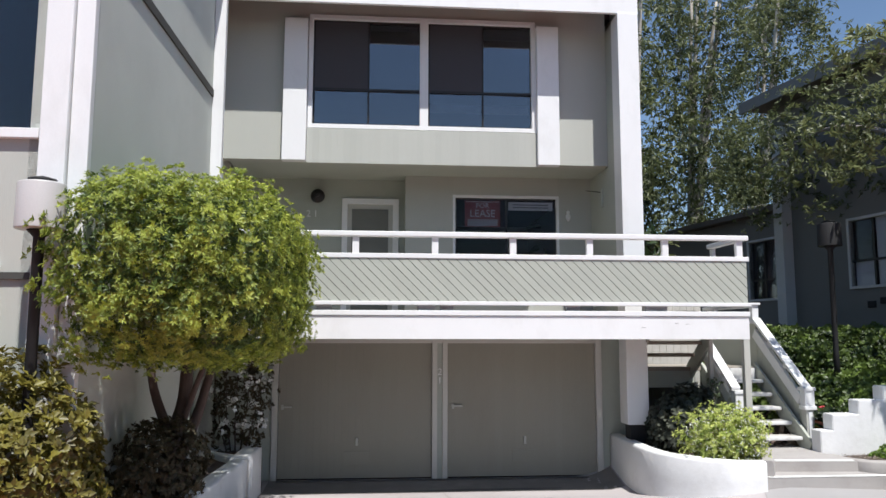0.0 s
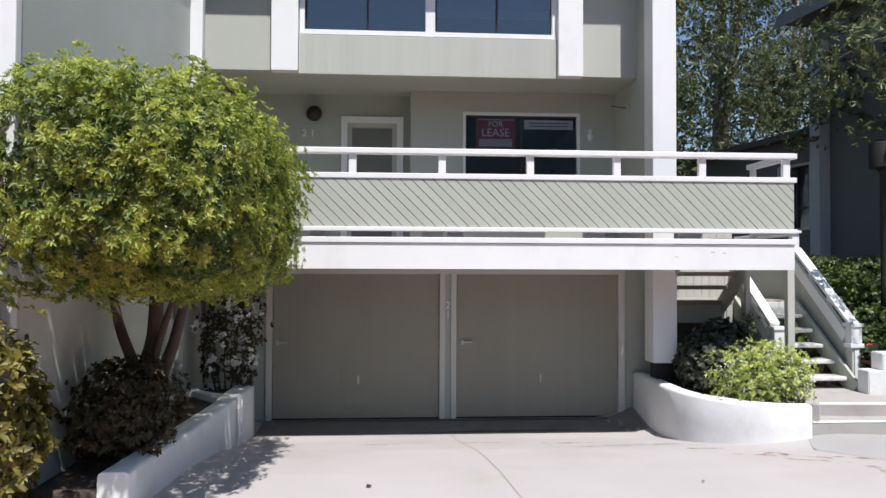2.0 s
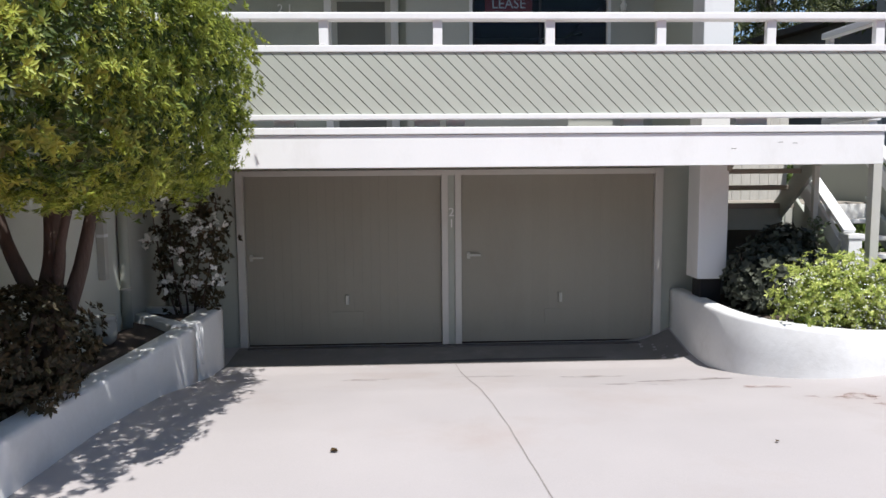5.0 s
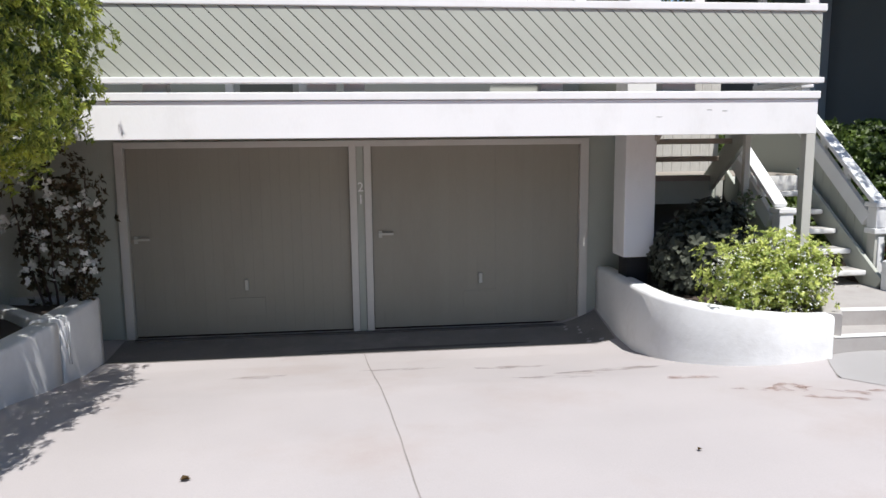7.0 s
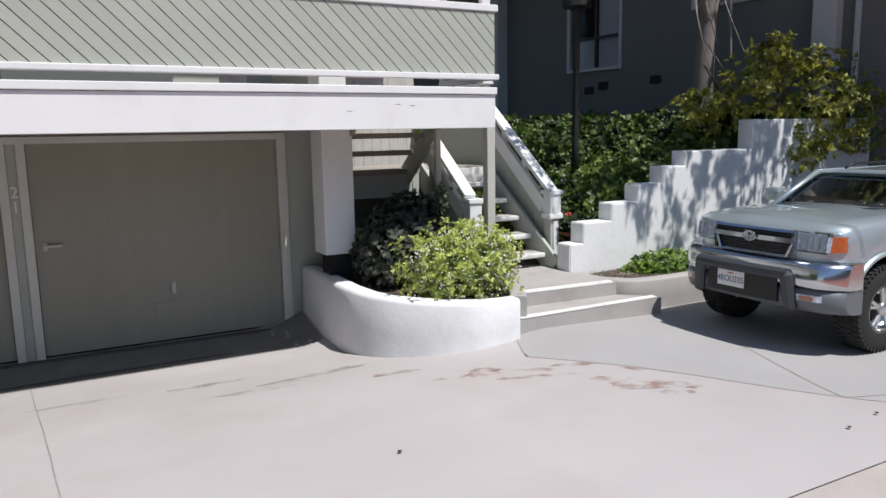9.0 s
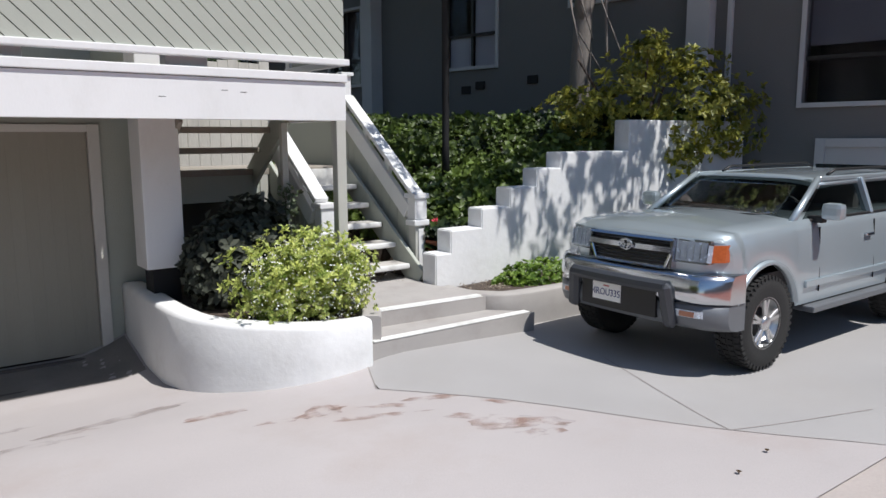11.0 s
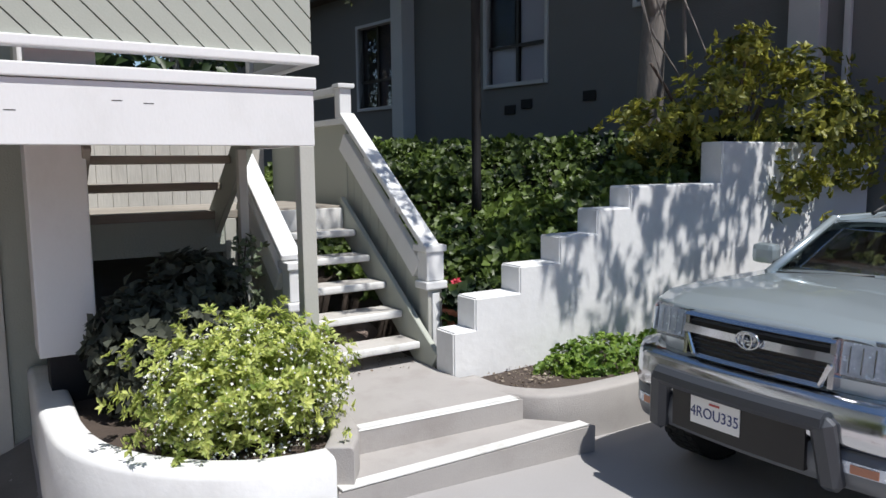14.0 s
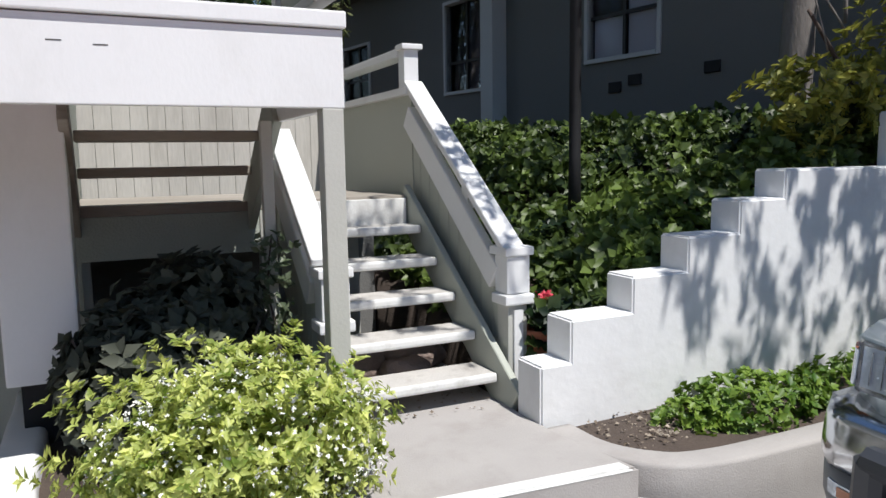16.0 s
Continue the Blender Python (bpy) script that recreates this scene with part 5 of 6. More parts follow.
# wheels
def wheel(u, v, side):
    w = new("wheel")
    w.parent = car
    c = (CX + u, CY + v, CZ + WHEEL_R)
    W = 0.125
    part("tyre", lathe(bmesh.new(), [(0.20, -W * 0.9), (0.28, -W), (0.355, -W * 0.98), (0.385, -W * 0.8), (0.392, 0), (0.385, W * 0.8), (0.355, W * 0.98), (0.28, W), (0.20, W * 0.9)], c, "y", 40, False), RUBBER, w)
    bm = bmesh.new()
    for k in range(44):
        a = 2 * math.pi * k / 44
        for row in (-0.085, -0.03, 0.03, 0.085):
            m = Matrix.Translation(c) @ Matrix.Rotation(a + (0.07 if abs(row) > 0.05 else 0), 4, "Y") @ Matrix.Translation((0.390, row, 0)) @ Matrix.Diagonal((0.014, 0.044, 0.036, 1))
            bmesh.ops.create_cube(bm, size=1, matrix=m)
        m = Matrix.Translation(c) @ Matrix.Rotation(a, 4, "Y") @ Matrix.Translation((0.372, side * 0.118, 0)) @ Matrix.Diagonal((0.032, 0.012, 0.028, 1))
        bmesh.ops.create_cube(bm, size=1, matrix=m)
    part("tread", bm, RUBBER, w)
    s = side
    part("rim", lathe(bmesh.new(), [(0.13, s * 0.02), (0.195, s * 0.03), (0.205, s * 0.10), (0.215, s * 0.118), (0.222, s * 0.11), (0.21, s * 0.0)], c, "y", 40, False), ALLOY, w)
    part("brake_disc", lathe(bmesh.new(), [(0.02, s * 0.0), (0.17, s * 0.0), (0.17, s * 0.012), (0.02, s * 0.012)], c, "y", 24), PLASTIC, w)
    bm = bmesh.new()
    for k in range(5):
        a = 2 * math.pi * k / 5 + 0.3
        for da in (-0.16, 0.16):
            p0 = Vector(c) + Vector((0.05 * math.cos(a), s * 0.095, 0.05 * math.sin(a)))
            p1 = Vector(c) + Vector((0.205 * math.cos(a + da * 0.9), s * 0.098, 0.205 * math.sin(a + da * 0.9)))
            beam_between(bm, p0, p1, 0.034, 0.03, up=(0, 1, 0), bevel=0.006)
    part("spokes", bm, ALLOY, w)
    part("hub_cap", lathe(bmesh.new(), [(0.066, s * 0.07), (0.062, s * 0.118), (0.045, s * 0.128), (0.002, s * 0.13)], c, "y", 20), ALLOY, w)


for a in AX:
    wheel(a, -0.745, -1)
    wheel(a, 0.745, 1)


# wheel-arch flares
def flare(u, side):
    bm = bmesh.new()
    rings = []
    for k in range(25):
        a = math.pi * (0.07 + 0.79 * k / 24)
        ring = []
        for r, d in ((ARCH - 0.003, 0.78), (ARCH - 0.003, HALF + 0.012), (ARCH + 0.022, HALF + 0.008), (ARCH + 0.032, HALF - 0.02)):
            ring.append(bm.verts.new((CX + u + r * math.cos(a), CY + side * d, CZ + 0.40 + r * math.sin(a))))
        rings.append(ring)
    for r0, r1 in zip(rings, rings[1:]):
        for k in range(3):
            bm.faces.new((r0[k], r0[k + 1], r1[k + 1], r1[k])).smooth = True
    part("arch_flare", bm, SILVER, car)


for a in AX:
    for s in (-1, 1):
        flare(a, s)
# nose: bumper, chrome bar, lamps, grille
bm = bmesh.new()
bow = lambda v: 0.08 * (v / 0.86) ** 2 + (0.15 * max(0, (abs(v) - 0.66) / 0.22) ** 2.2)


def bowed(profile, v0, v1, n=16):
    """A bar across the nose with the profile (u, w), bowed back at the ends."""
    bm = bmesh.new()
    rings = []
    for i in range(n + 1):
        v = v0 + (v1 - v0) * i / n
        rings.append([bm.verts.new((CX + u + bow(v), CY + v, CZ + w)) for u, w in profile])
    m = len(profile)
    for r0, r1 in zip(rings, rings[1:]):
        for k in range(m):
            bm.faces.new((r0[k], r0[(k + 1) % m], r1[(k + 1) % m], r1[k])).smooth = m > 6
    bm.faces.new(rings[0])
    bm.faces.new(rings[-1][::-1])
    return bm


part("chrome_bumper", bowed([(0.05, 0.625), (-0.035, 0.63), (-0.05, 0.66), (-0.046, 0.73), (-0.028, 0.81), (0.0, 0.850), (0.16, 0.858), (0.16, 0.625)], -0.88, 0.88, 28), CHROME, car)
lower = part("lower_bumper", bowed([(0.10, 0.40), (0.0, 0.43), (-0.03, 0.50), (-0.03, 0.61), (0.02, 0.624), (0.2, 0.624), (0.2, 0.40)], -0.87, 0.87, 28), BUMPER_GREY, car)
for v0, v1 in ((-0.36, 0.43),):
    part("air_intake", bowed([(-0.052, 0.47), (-0.055, 0.70), (0.02, 0.70), (0.02, 0.47)], v0, v1, 8), PLASTIC, lower)
guard_ = part("bumper_guard", bowed([(-0.03, 0.69), (-0.10, 0.695), (-0.122, 0.725), (-0.115, 0.765), (-0.08, 0.79), (-0.03, 0.785)], -0.46, 0.53, 12), GUARD_GREY, car)
for v in (-0.44, 0.51):
    part("guard_leg", beam_between(bmesh.new(), (CX - 0.075 + bow(v), CY + v, CZ + 0.765), (CX - 0.02 + bow(v), CY + v * 1.10, CZ + 0.41), 0.12, 0.09, up=(1, 0, 0), bevel=0.032), GUARD_GREY, guard_)
for s in (-1, 1):
    lo_, hi_ = sorted((s * 0.52, s * 0.74))
    f = part("fog_lamp", bowed([(-0.038, 0.52), (-0.036, 0.575), (0.02, 0.575), (0.02, 0.52)], lo_, hi_, 6), LENS, car)
    lo_, hi_ = sorted((s * 0.56, s * 0.68))
    part("fog_marker", bowed([(-0.042, 0.525), (-0.042, 0.565), (-0.037, 0.565), (-0.037, 0.525)], lo_, hi_, 4), mat("dull_amber", (0.45, 0.20, 0.12), 0.3), f)
def nose_strip(v0, v1, w0, w1, u0, u1, n=10, taper=0.0):
    bm = bmesh.new()
    rings = []
    for i in range(n + 1):
        v = v0 + (v1 - v0) * i / n
        t = taper * (i / n)
        rings.append([bm.verts.new((CX + u + nb(v), CY + v, CZ + w)) for u, w in ((u0, w0 + t + 0.11), (u0 + 0.02, w1 - t + 0.11), (u1, w1 - t + 0.11), (u1, w0 + t + 0.11))])
    for r0, r1 in zip(rings, rings[1:]):
        for k in range(4):
            bm.faces.new((r0[k], r0[(k + 1) % 4], r1[(k + 1) % 4], r1[k]))
    bm.faces.new(rings[0])
    bm.faces.new(rings[-1][::-1])
    return bm


for s in (-1, 1):
    a, b = sorted((s * 0.43, s * 0.70))
    h = part("headlight", nose_strip(a, b, 0.822, 1.004, 0.048, 0.2), HEADGLASS, car, "clear headlight with chrome reflector")
    part("lamp_surround", nose_strip(*sorted((s * 0.426, s * 0.705)), 0.818, 1.006, 0.072, 0.19, 8), CHROME, h)
    part("lamp_reflector", nose_strip(*sorted((s * 0.44, s * 0.69)), 0.835, 0.99, 0.066, 0.19, 8), LENS, h)
    for k in range(4):
        v = s * (0.475 + 0.055 * k)
        part("reflector_rib", nose_strip(*sorted((v, v + s * 0.005)), 0.85, 0.975, 0.058, 0.10, 2), CHROME, h)
    a, b = sorted((s * 0.712, s * 0.792))
    part("indicator", nose_strip(a, b, 0.838, 0.972, 0.050, 0.20), AMBER, car, "amber corner indicator")
    part("indicator_lens", nose_strip(*sorted((s * 0.706, s * 0.732)), 0.838, 0.972, 0.044, 0.10, 4), LENS, car)
grille = part("grille", nose_strip(-0.42, 0.42, 0.762, 1.0, 0.06, 0.2), PLASTIC, car, "black grille behind chrome bars")
part("grille_bar", nose_strip(-0.43, 0.43, 0.892, 0.932, 0.016, 0.10), CHROME, grille)
part("grille_bar", nose_strip(-0.43, 0.43, 0.984, 1.004, 0.030, 0.10), CHROME, grille)
part("grille_bar", nose_strip(-0.40, 0.40, 0.955, 0.962, 0.050, 0.10), BUMPER_GREY, grille)
part("grille_bar", nose_strip(-0.37, 0.37, 0.757, 0.776, 0.030, 0.10), CHROME, grille)
for w in (0.80, 0.826, 0.852):
    part("grille_slat", nose_strip(-0.38, 0.38, w, w + 0.006, 0.052, 0.10), BUMPER_GREY, grille)
for s in (-1, 1):
    a, b = sorted((s * 0.405, s * 0.432))
    part("grille_end", nose_strip(a, b, 0.762, 1.004, 0.026, 0.10, 4), CHROME, grille)
    end = bmesh.new()
    beam_between(end, (CX + 0.045 + nb(0.37), CY + s * 0.362, CZ + 0.872), (CX + 0.045 + nb(0.41), CY + s * 0.412, CZ + 0.995), 0.03, 0.036, up=(1, 0, 0), bevel=0.008)
    part("grille_end", end, CHROME, grille)
bm = bmesh.new()
for rx, rz in ((0.066, 0.045), (0.026, 0.044), (0.046, 0.019)):
    pts = [(CX + 0.008, CY + rx * math.cos(a), CZ + 1.030 + (0.016 if rz < 0.03 else 0) + rz * math.sin(a)) for a in [2 * math.pi * k / 24 for k in range(25)]]
    tube(bm, pts, [0.006] * 25, 6)
part("emblem", bm, CHROME, grille)
plate = part("number_plate", cb(-0.062, -0.054, -0.02, 0.285, 0.532, 0.684, 0.003), PLATE, car)
tm = Matrix.Translation((CX - 0.064, CY + 0.1325, CZ + 0.60)) @ pose(0, 0, 0, 90, 0, -90)
text_mesh("plate_text", "4ROU335", 0.085, PLATE_INK, tm, plate, 0.001, 0.86)
text_mesh("plate_bar", "-", 0.12, mat("plate_red", (0.45, 0.08, 0.08), 0.5), Matrix.Translation((CX - 0.064, CY + 0.1325, CZ + 0.668)) @ pose(0, 0, 0, 90, 0, -90), plate, 0.001, 2.2)
# cabin
ROOF_W, BELT = 1.575, 1.175
cab = [(1.28, BELT, 0.745), (1.90, ROOF_W - 0.045, 0.635), (4.28, ROOF_W - 0.05, 0.62), (4.48, BELT, 0.76)]


def cab_pt(i, s, dv=0.0):
    u, w, v = cab[i]
    return Vector((CX + u, CY + s * (v + dv), CZ + w))


bm = bmesh.new()
rows = []
for i in range(13):
    u = 1.86 + (4.32 - 1.86) * i / 12
    drop = 0.035 * ((u - 3.0) / 1.3) ** 2
    row = []
    for k in range(11):
        v = -0.655 + 1.31 * k / 10
        row.append(bm.verts.new((CX + u, CY + v, CZ + ROOF_W - drop - 0.055 * abs(v / 0.655) ** 3.5)))
    rows.append(row)
for r0, r1 in zip(rows, rows[1:]):
    for k in range(10):
        bm.faces.new((r0[k], r0[k + 1], r1[k + 1], r1[k])).smooth = True
ex = bmesh.ops.extrude_face_region(bm, geom=list(bm.faces))
bmesh.ops.translate(bm, verts=[v for v in ex["geom"] if isinstance(v, bmesh.types.BMVert)], vec=(0, 0, -0.05))
part("roof", bm, SILVER, car)
for s in (-1, 1):
    part("pillar", tube(bmesh.new(), [cab_pt(0, s, -0.01), cab_pt(0, s, -0.01).lerp(cab_pt(1, s), 0.5), cab_pt(1, s)], [0.034, 0.031, 0.031], 12), SILVER, car)
    part("pillar", beam_between(bmesh.new(), cab_pt(3, s), cab_pt(2, s), 0.10, 0.08, bevel=0.015), SILVER, car)
    for f in (0.30, 0.66):
        u = 1.98 + 2.3 * f
        part("pillar", beam_between(bmesh.new(), (CX + u, CY + s * 0.768, CZ + BELT), (CX + u, CY + s * 0.645, CZ + ROOF_W - 0.06), 0.05, 0.09, bevel=0.01), PLASTIC if f > 0.5 else SILVER, car)
    part("roof_side", beam_between(bmesh.new(), cab_pt(1, s), cab_pt(2, s), 0.06, 0.05, bevel=0.012), SILVER, car)
    part("belt_trim", beam_between(bmesh.new(), (CX + 1.5, CY + s * 0.782, CZ + 1.193), (CX + 4.4, CY + s * 0.782, CZ + 1.193), 0.03, 0.022), PLASTIC, car)
    part("roof_rack_bar", tube(bmesh.new(), [(CX + 2.25, CY + s * 0.55, CZ + 1.555), (CX + 2.4, CY + s * 0.55, CZ + 1.60), (CX + 4.0, CY + s * 0.55, CZ + 1.60), (CX + 4.15, CY + s * 0.55, CZ + 1.55)], [0.014] * 4, 8), PLASTIC, car)
    # side glass
    bm = bmesh.new()
    vs = [bm.verts.new(p) for p in ((CX + 1.40, CY + s * 0.765, CZ + BELT + 0.015), (CX + 1.96, CY + s * 0.645, CZ + ROOF_W - 0.075), (CX + 4.24, CY + s * 0.63, CZ + ROOF_W - 0.08), (CX + 4.42, CY + s * 0.758, CZ + BELT + 0.015))]
    bm.faces.new(vs)
    bmesh.ops.solidify(bm, geom=list(bm.faces), thickness=0.005)
    part("side_glass", bm, CARGLASS, car).visible_shadow = False
    # door lines, handle, mirror, running board
    for u in (1.62, 2.68, 3.42):
        part("door_gap", beam_between(bmesh.new(), (CX + u, CY + s * (HALF * 0.988), CZ + 0.56), (CX + u, CY + s * (HALF * 0.955), CZ + 1.13), 0.006, 0.012, bevel=0), PLASTIC, car)
    part("door_handle", cb(2.46, 2.60, *sorted((s * 0.835, s * 0.868)), 0.985, 1.01, 0.006), CHROME, car)
    part("side_moulding", cb(1.36, 3.10, *sorted((s * 0.845, s * 0.872)), 0.62, 0.68, 0.008), SILVER, car)
    part("running_board", cb(1.40, 3.05, *sorted((s * 0.72, s * 0.93)), 0.40, 0.455, 0.015), BUMPER_GREY, car)
    mir = part("wing_mirror", cb(1.52, 1.64, *sorted((s * 0.86, s * 1.04)), 1.20, 1.35, 0.045), SILVER, car)
    part("mirror_arm", cb(1.54, 1.62, *sorted((s * 0.74, s * 0.88)), 1.17, 1.23, 0.012), PLASTIC, mir)
    part("mirror_glass", cb(1.641, 1.647, *sorted((s * 0.89, s * 1.01)), 1.225, 1.325, 0.002), CHROME, mir)
# windscreen and its surround, wipers, dash, wheel, seats
bm = bmesh.new()
grid = []
for i in range(7):
    f = i / 6
    row = []
    for k in range(9):
        s = -1 + 2 * k / 8
        u = 1.29 + (1.89 - 1.29) * f - 0.05 * (1 - s * s)
        row.append(bm.verts.new((CX + u, CY + s * (0.738 + (0.632 - 0.738) * f), CZ + BELT + 0.004 + (ROOF_W - 0.05 - BELT - 0.004) * f)))
    grid.append(row)
for r0, r1 in zip(grid, grid[1:]):
    for k in range(8):
        bm.faces.new((r0[k], r0[k + 1], r1[k + 1], r1[k])).smooth = True
bmesh.ops.solidify(bm, geom=list(bm.faces), thickness=0.006)
part("windscreen", bm, CARGLASS, car).visible_shadow = False
part("cowl", cb(1.14, 1.34, -0.74, 0.74, 1.15, 1.195, 0.01), PLASTIC, car)
for v0, v1 in ((-0.55, 0.05), (0.02, 0.60)):
    part("wiper", tube(bmesh.new(), [(CX + 1.17, CY + v1, CZ + 1.208), (CX + 1.20, CY + (v0 + v1) / 2, CZ + 1.225), (CX + 1.27, CY + v0, CZ + 1.245)], [0.012, 0.010, 0.007], 6), PLASTIC, car)
part("rear_window", beam_between(bmesh.new(), (CX + 4.33, CY, CZ + 1.58), (CX + 4.47, CY, CZ + 1.18), 1.2, 0.01, up=(1, 0, 0)), CARGLASS, car)
part("dashboard", cb(1.45, 1.85, -0.70, 0.70, 1.0, 1.20, 0.03), INTERIOR, car)
part("cabin_floor", cb(1.4, 4.4, -0.74, 0.74, 0.80, 0.86, 0), INTERIOR, car)
st = [(CX + 1.88 - 0.06 * math.sin(a), CY - 0.36 + 0.18 * math.cos(a), CZ + 1.20 + 0.17 * math.sin(a)) for a in [2 * math.pi * k / 24 for k in range(25)]]
part("steering_wheel", tube(bmesh.new(), st, [0.014] * 25, 8), PLASTIC, car)
for u in (2.3, 3.15):
    for v in (-0.37, 0.37):
        seat = part("seat", cb(u, u + 0.5, v - 0.24, v + 0.24, 0.86, 1.06, 0.05), INTERIOR, car)
        part("backrest", cb(u + 0.42, u + 0.56, v - 0.23, v + 0.23, 1.0, 1.48, 0.05), INTERIOR, seat)
        part("headrest", cb(u + 0.45, u + 0.54, v - 0.12, v + 0.12, 1.42, 1.52, 0.04), INTERIOR, seat)
part("inner_mirror", cb(1.88, 1.91, -0.12, 0.12, 1.43, 1.49, 0.01), PLASTIC, car)
part("rear_bumper", cb(4.5, 4.64, -0.84, 0.84, 0.47, 0.66, 0.03), CHROME, car)
SHRINK = Matrix.Translation((CX, CY, CZ)) @ Matrix.Scale(0.925, 4) @ Matrix.Translation((-CX, -CY, -CZ))
for me in {o.data for o in car.children_recursive if o.data}:
    me.transform(SHRINK)
for o in car.children_recursive:
    if o.parent == car:
        o.matrix_parent_inverse = Matrix.Translation(-car.location)

# ---- dark grey house on the bank ----
ANG = math.radians(9)
HM = Matrix.Translation((10.5, 9.6, 0)) @ Matrix.Rotation(ANG, 4, "Z")


def hb(s0, s1, d0, d1, z0, z1, bevel=0.0):
    """A box on the grey house: s along its wall, d in front of it (towards the drive)."""
    bm = B(-d1, -d0, s0, s1, z0, z1, bevel=bevel)
    bm.transform(HM)
    return bm


grey = thing("grey_house", "dark grey stucco house in deep shade above the bank", "house", at=(12, 14, 0))
WIN = [(4.40, 5.64, 3.35, 4.85), (-3.2, -0.86, 2.49, 4.5), (1.6, 2.8, 4.2, 5.4)]
# wall in vertical strips, left open at the windows
edges = sorted({-9.0, 8.0, *[w for win in WIN for w in win[:2]]})
for a, b in zip(edges, edges[1:]):
    hole = [w for w in WIN if w[0] <= a and b <= w[1]]
    if hole:
        part("wall", hb(a, b, -0.2, 0, 0, hole[0][2]), HOUSE_GREY, grey)
        part("wall", hb(a, b, -0.2, 0, hole[0][3], 8.2), HOUSE_GREY, grey)
    else:
        part("wall", hb(a, b, -0.2, 0, 0, 8.2), HOUSE_GREY, grey)
part("end_wall", hb(-9.0, -8.8, -8, -0.2, 0, 8.2), HOUSE_GREY, grey)
part("end_wall", hb(7.8, 8.0, -8, -0.2, 0, 8.2), HOUSE_GREY, grey)
part("back_wall", hb(-9, 8.0, -8.2, -8, 0, 8.2), HOUSE_GREY, grey)
part("floor", hb(-8.8, 7.8, -8, -0.2, 2.2, 2.4), ROOM, grey)
part("roof", hb(-9.4, 8.4, -8.4, 0.7, 8.22, 8.40), ROOF, grey)
part("eave_board", hb(-9.4, 8.4, 0.70, 0.74, 8.12, 8.42), HOUSE_GREY, grey)
part("corner_pier", hb(7.48, 7.80, 0.003, 0.30, 2.0, 7.6, 0.01), HOUSE_TRIM, grey, "tall grey pier on the house wall")
part("corner_pier", hb(0.36, 0.70, 0.003, 0.22, 1.0, 8.1, 0.01), HOUSE_TRIM, grey, "pale grey corner board")
part("downpipe", hb(0.10, 0.17, 0.003, 0.08, 1.0, 8.1, 0.015), HOUSE_TRIM, grey)
CURTAIN = mat("pale_curtain", (0.78, 0.79, 0.80), 0.9, var=0.08)
for i, (a, b, z0, z1) in enumerate(WIN):
    w = part("window", hb(a, b, -0.10, -0.09, z0, z1), GLASS_LEASE, grey)
    w.visible_shadow = False
    for dims in ((a - 0.06, a, -0.12, 0.03, z0 - 0.06, z1 + 0.06), (b, b + 0.06, -0.12, 0.03, z0 - 0.06, z1 + 0.06), (a, b, -0.12, 0.03, z1, z1 + 0.06), (a, b, -0.12, 0.045, z0 - 0.06, z0)):
        part("window_frame", hb(*dims, bevel=0.004), HOUSE_TRIM, w)
    m = (a + b) / 2
    part("mullion", hb(m - 0.025, m + 0.025, -0.088, -0.05, z0, z1), BRONZE, w)
    part("mullion", hb(a, b, -0.086, -0.052, z0 + 0.55, z0 + 0.60), BRONZE, w)
    part("room_wall", hb(a - 0.3, b + 0.3, -1.6, -1.55, z0 - 0.3, z1 + 0.2), ROOM, w)
    if i == 0:
        part("curtain", hb(a + 0.02, m - 0.03, -0.125, -0.112, z0, z1), CURTAIN, w)
        part("curtain", hb(m + 0.03, b - 0.02, -0.125, -0.112, z0, z0 + 0.56), CURTAIN, w)
    if i == 1:
        part("blind", hb(a, b, -0.22, -0.205, z0 + 0.75, z1), mat("grey_blind", (0.22, 0.22, 0.23), 0.8), w)
# lower rear wing beyond the pier, with two windows
WING = [(8.38, 9.50, 3.22, 4.80), (12.5, 13.7, 3.25, 4.5)]
for a, b in ((8.0, 8.38), (8.38, 9.50), (9.50, 12.5), (12.5, 13.7), (13.7, 17.0)):
    hole = [w for w in WING if w[0] == a]
    for z0, z1 in ((0, hole[0][2]), (hole[0][3], 5.5)) if hole else ((0, 5.5),):
        part("wall", hb(a, b, -0.4, -0.2, z0, z1), HOUSE_GREY, grey)
part("end_wall", hb(16.8, 17.0, -6, -0.4, 0, 5.5), HOUSE_GREY, grey)
part("roof", hb(8.001, 17.3, -6.2, 0.1, 5.51, 5.66), ROOF, grey)
for a, b, z0, z1 in WING:
    w = part("window", hb(a, b, -0.30, -0.29, z0, z1), GLASS_LEASE, grey)
    for dims in ((a - 0.06, a, -0.32, -0.16, z0 - 0.06, z1 + 0.06), (b, b + 0.06, -0.32, -0.16, z0 - 0.06, z1 + 0.06), (a, b, -0.32, -0.16, z1, z1 + 0.06), (a, b, -0.32, -0.15, z0 - 0.06, z0)):
        part("window_frame", hb(*dims, bevel=0.004), HOUSE_TRIM, w)
    part("mullion", hb((a + b) / 2 - 0.025, (a + b) / 2 + 0.025, -0.288, -0.26, z0, z1), BRONZE, w)
    part("mullion", hb(a, b, -0.287, -0.262, z0 + 0.5, z0 + 0.55), BRONZE, w)
    part("room_wall", hb(a - 0.3, b + 0.3, -0.62, -0.58, z0 - 0.3, z1 + 0.2), ROOM, w)
for s0, z in ((5.0, 2.86), (4.65, 2.93), (3.45, 2.97)):
    part("wall_vent", hb(s0, s0 + 0.22, 0.001, 0.03, z, z + 0.14, 0.006), BLACK, grey, "small dark wall vent")
g = part("side_door", hb(-3.4, -1.2, 0.002, 0.03, -0.1, 1.92), HOUSE_TRIM, grey, "pale grey garage door")
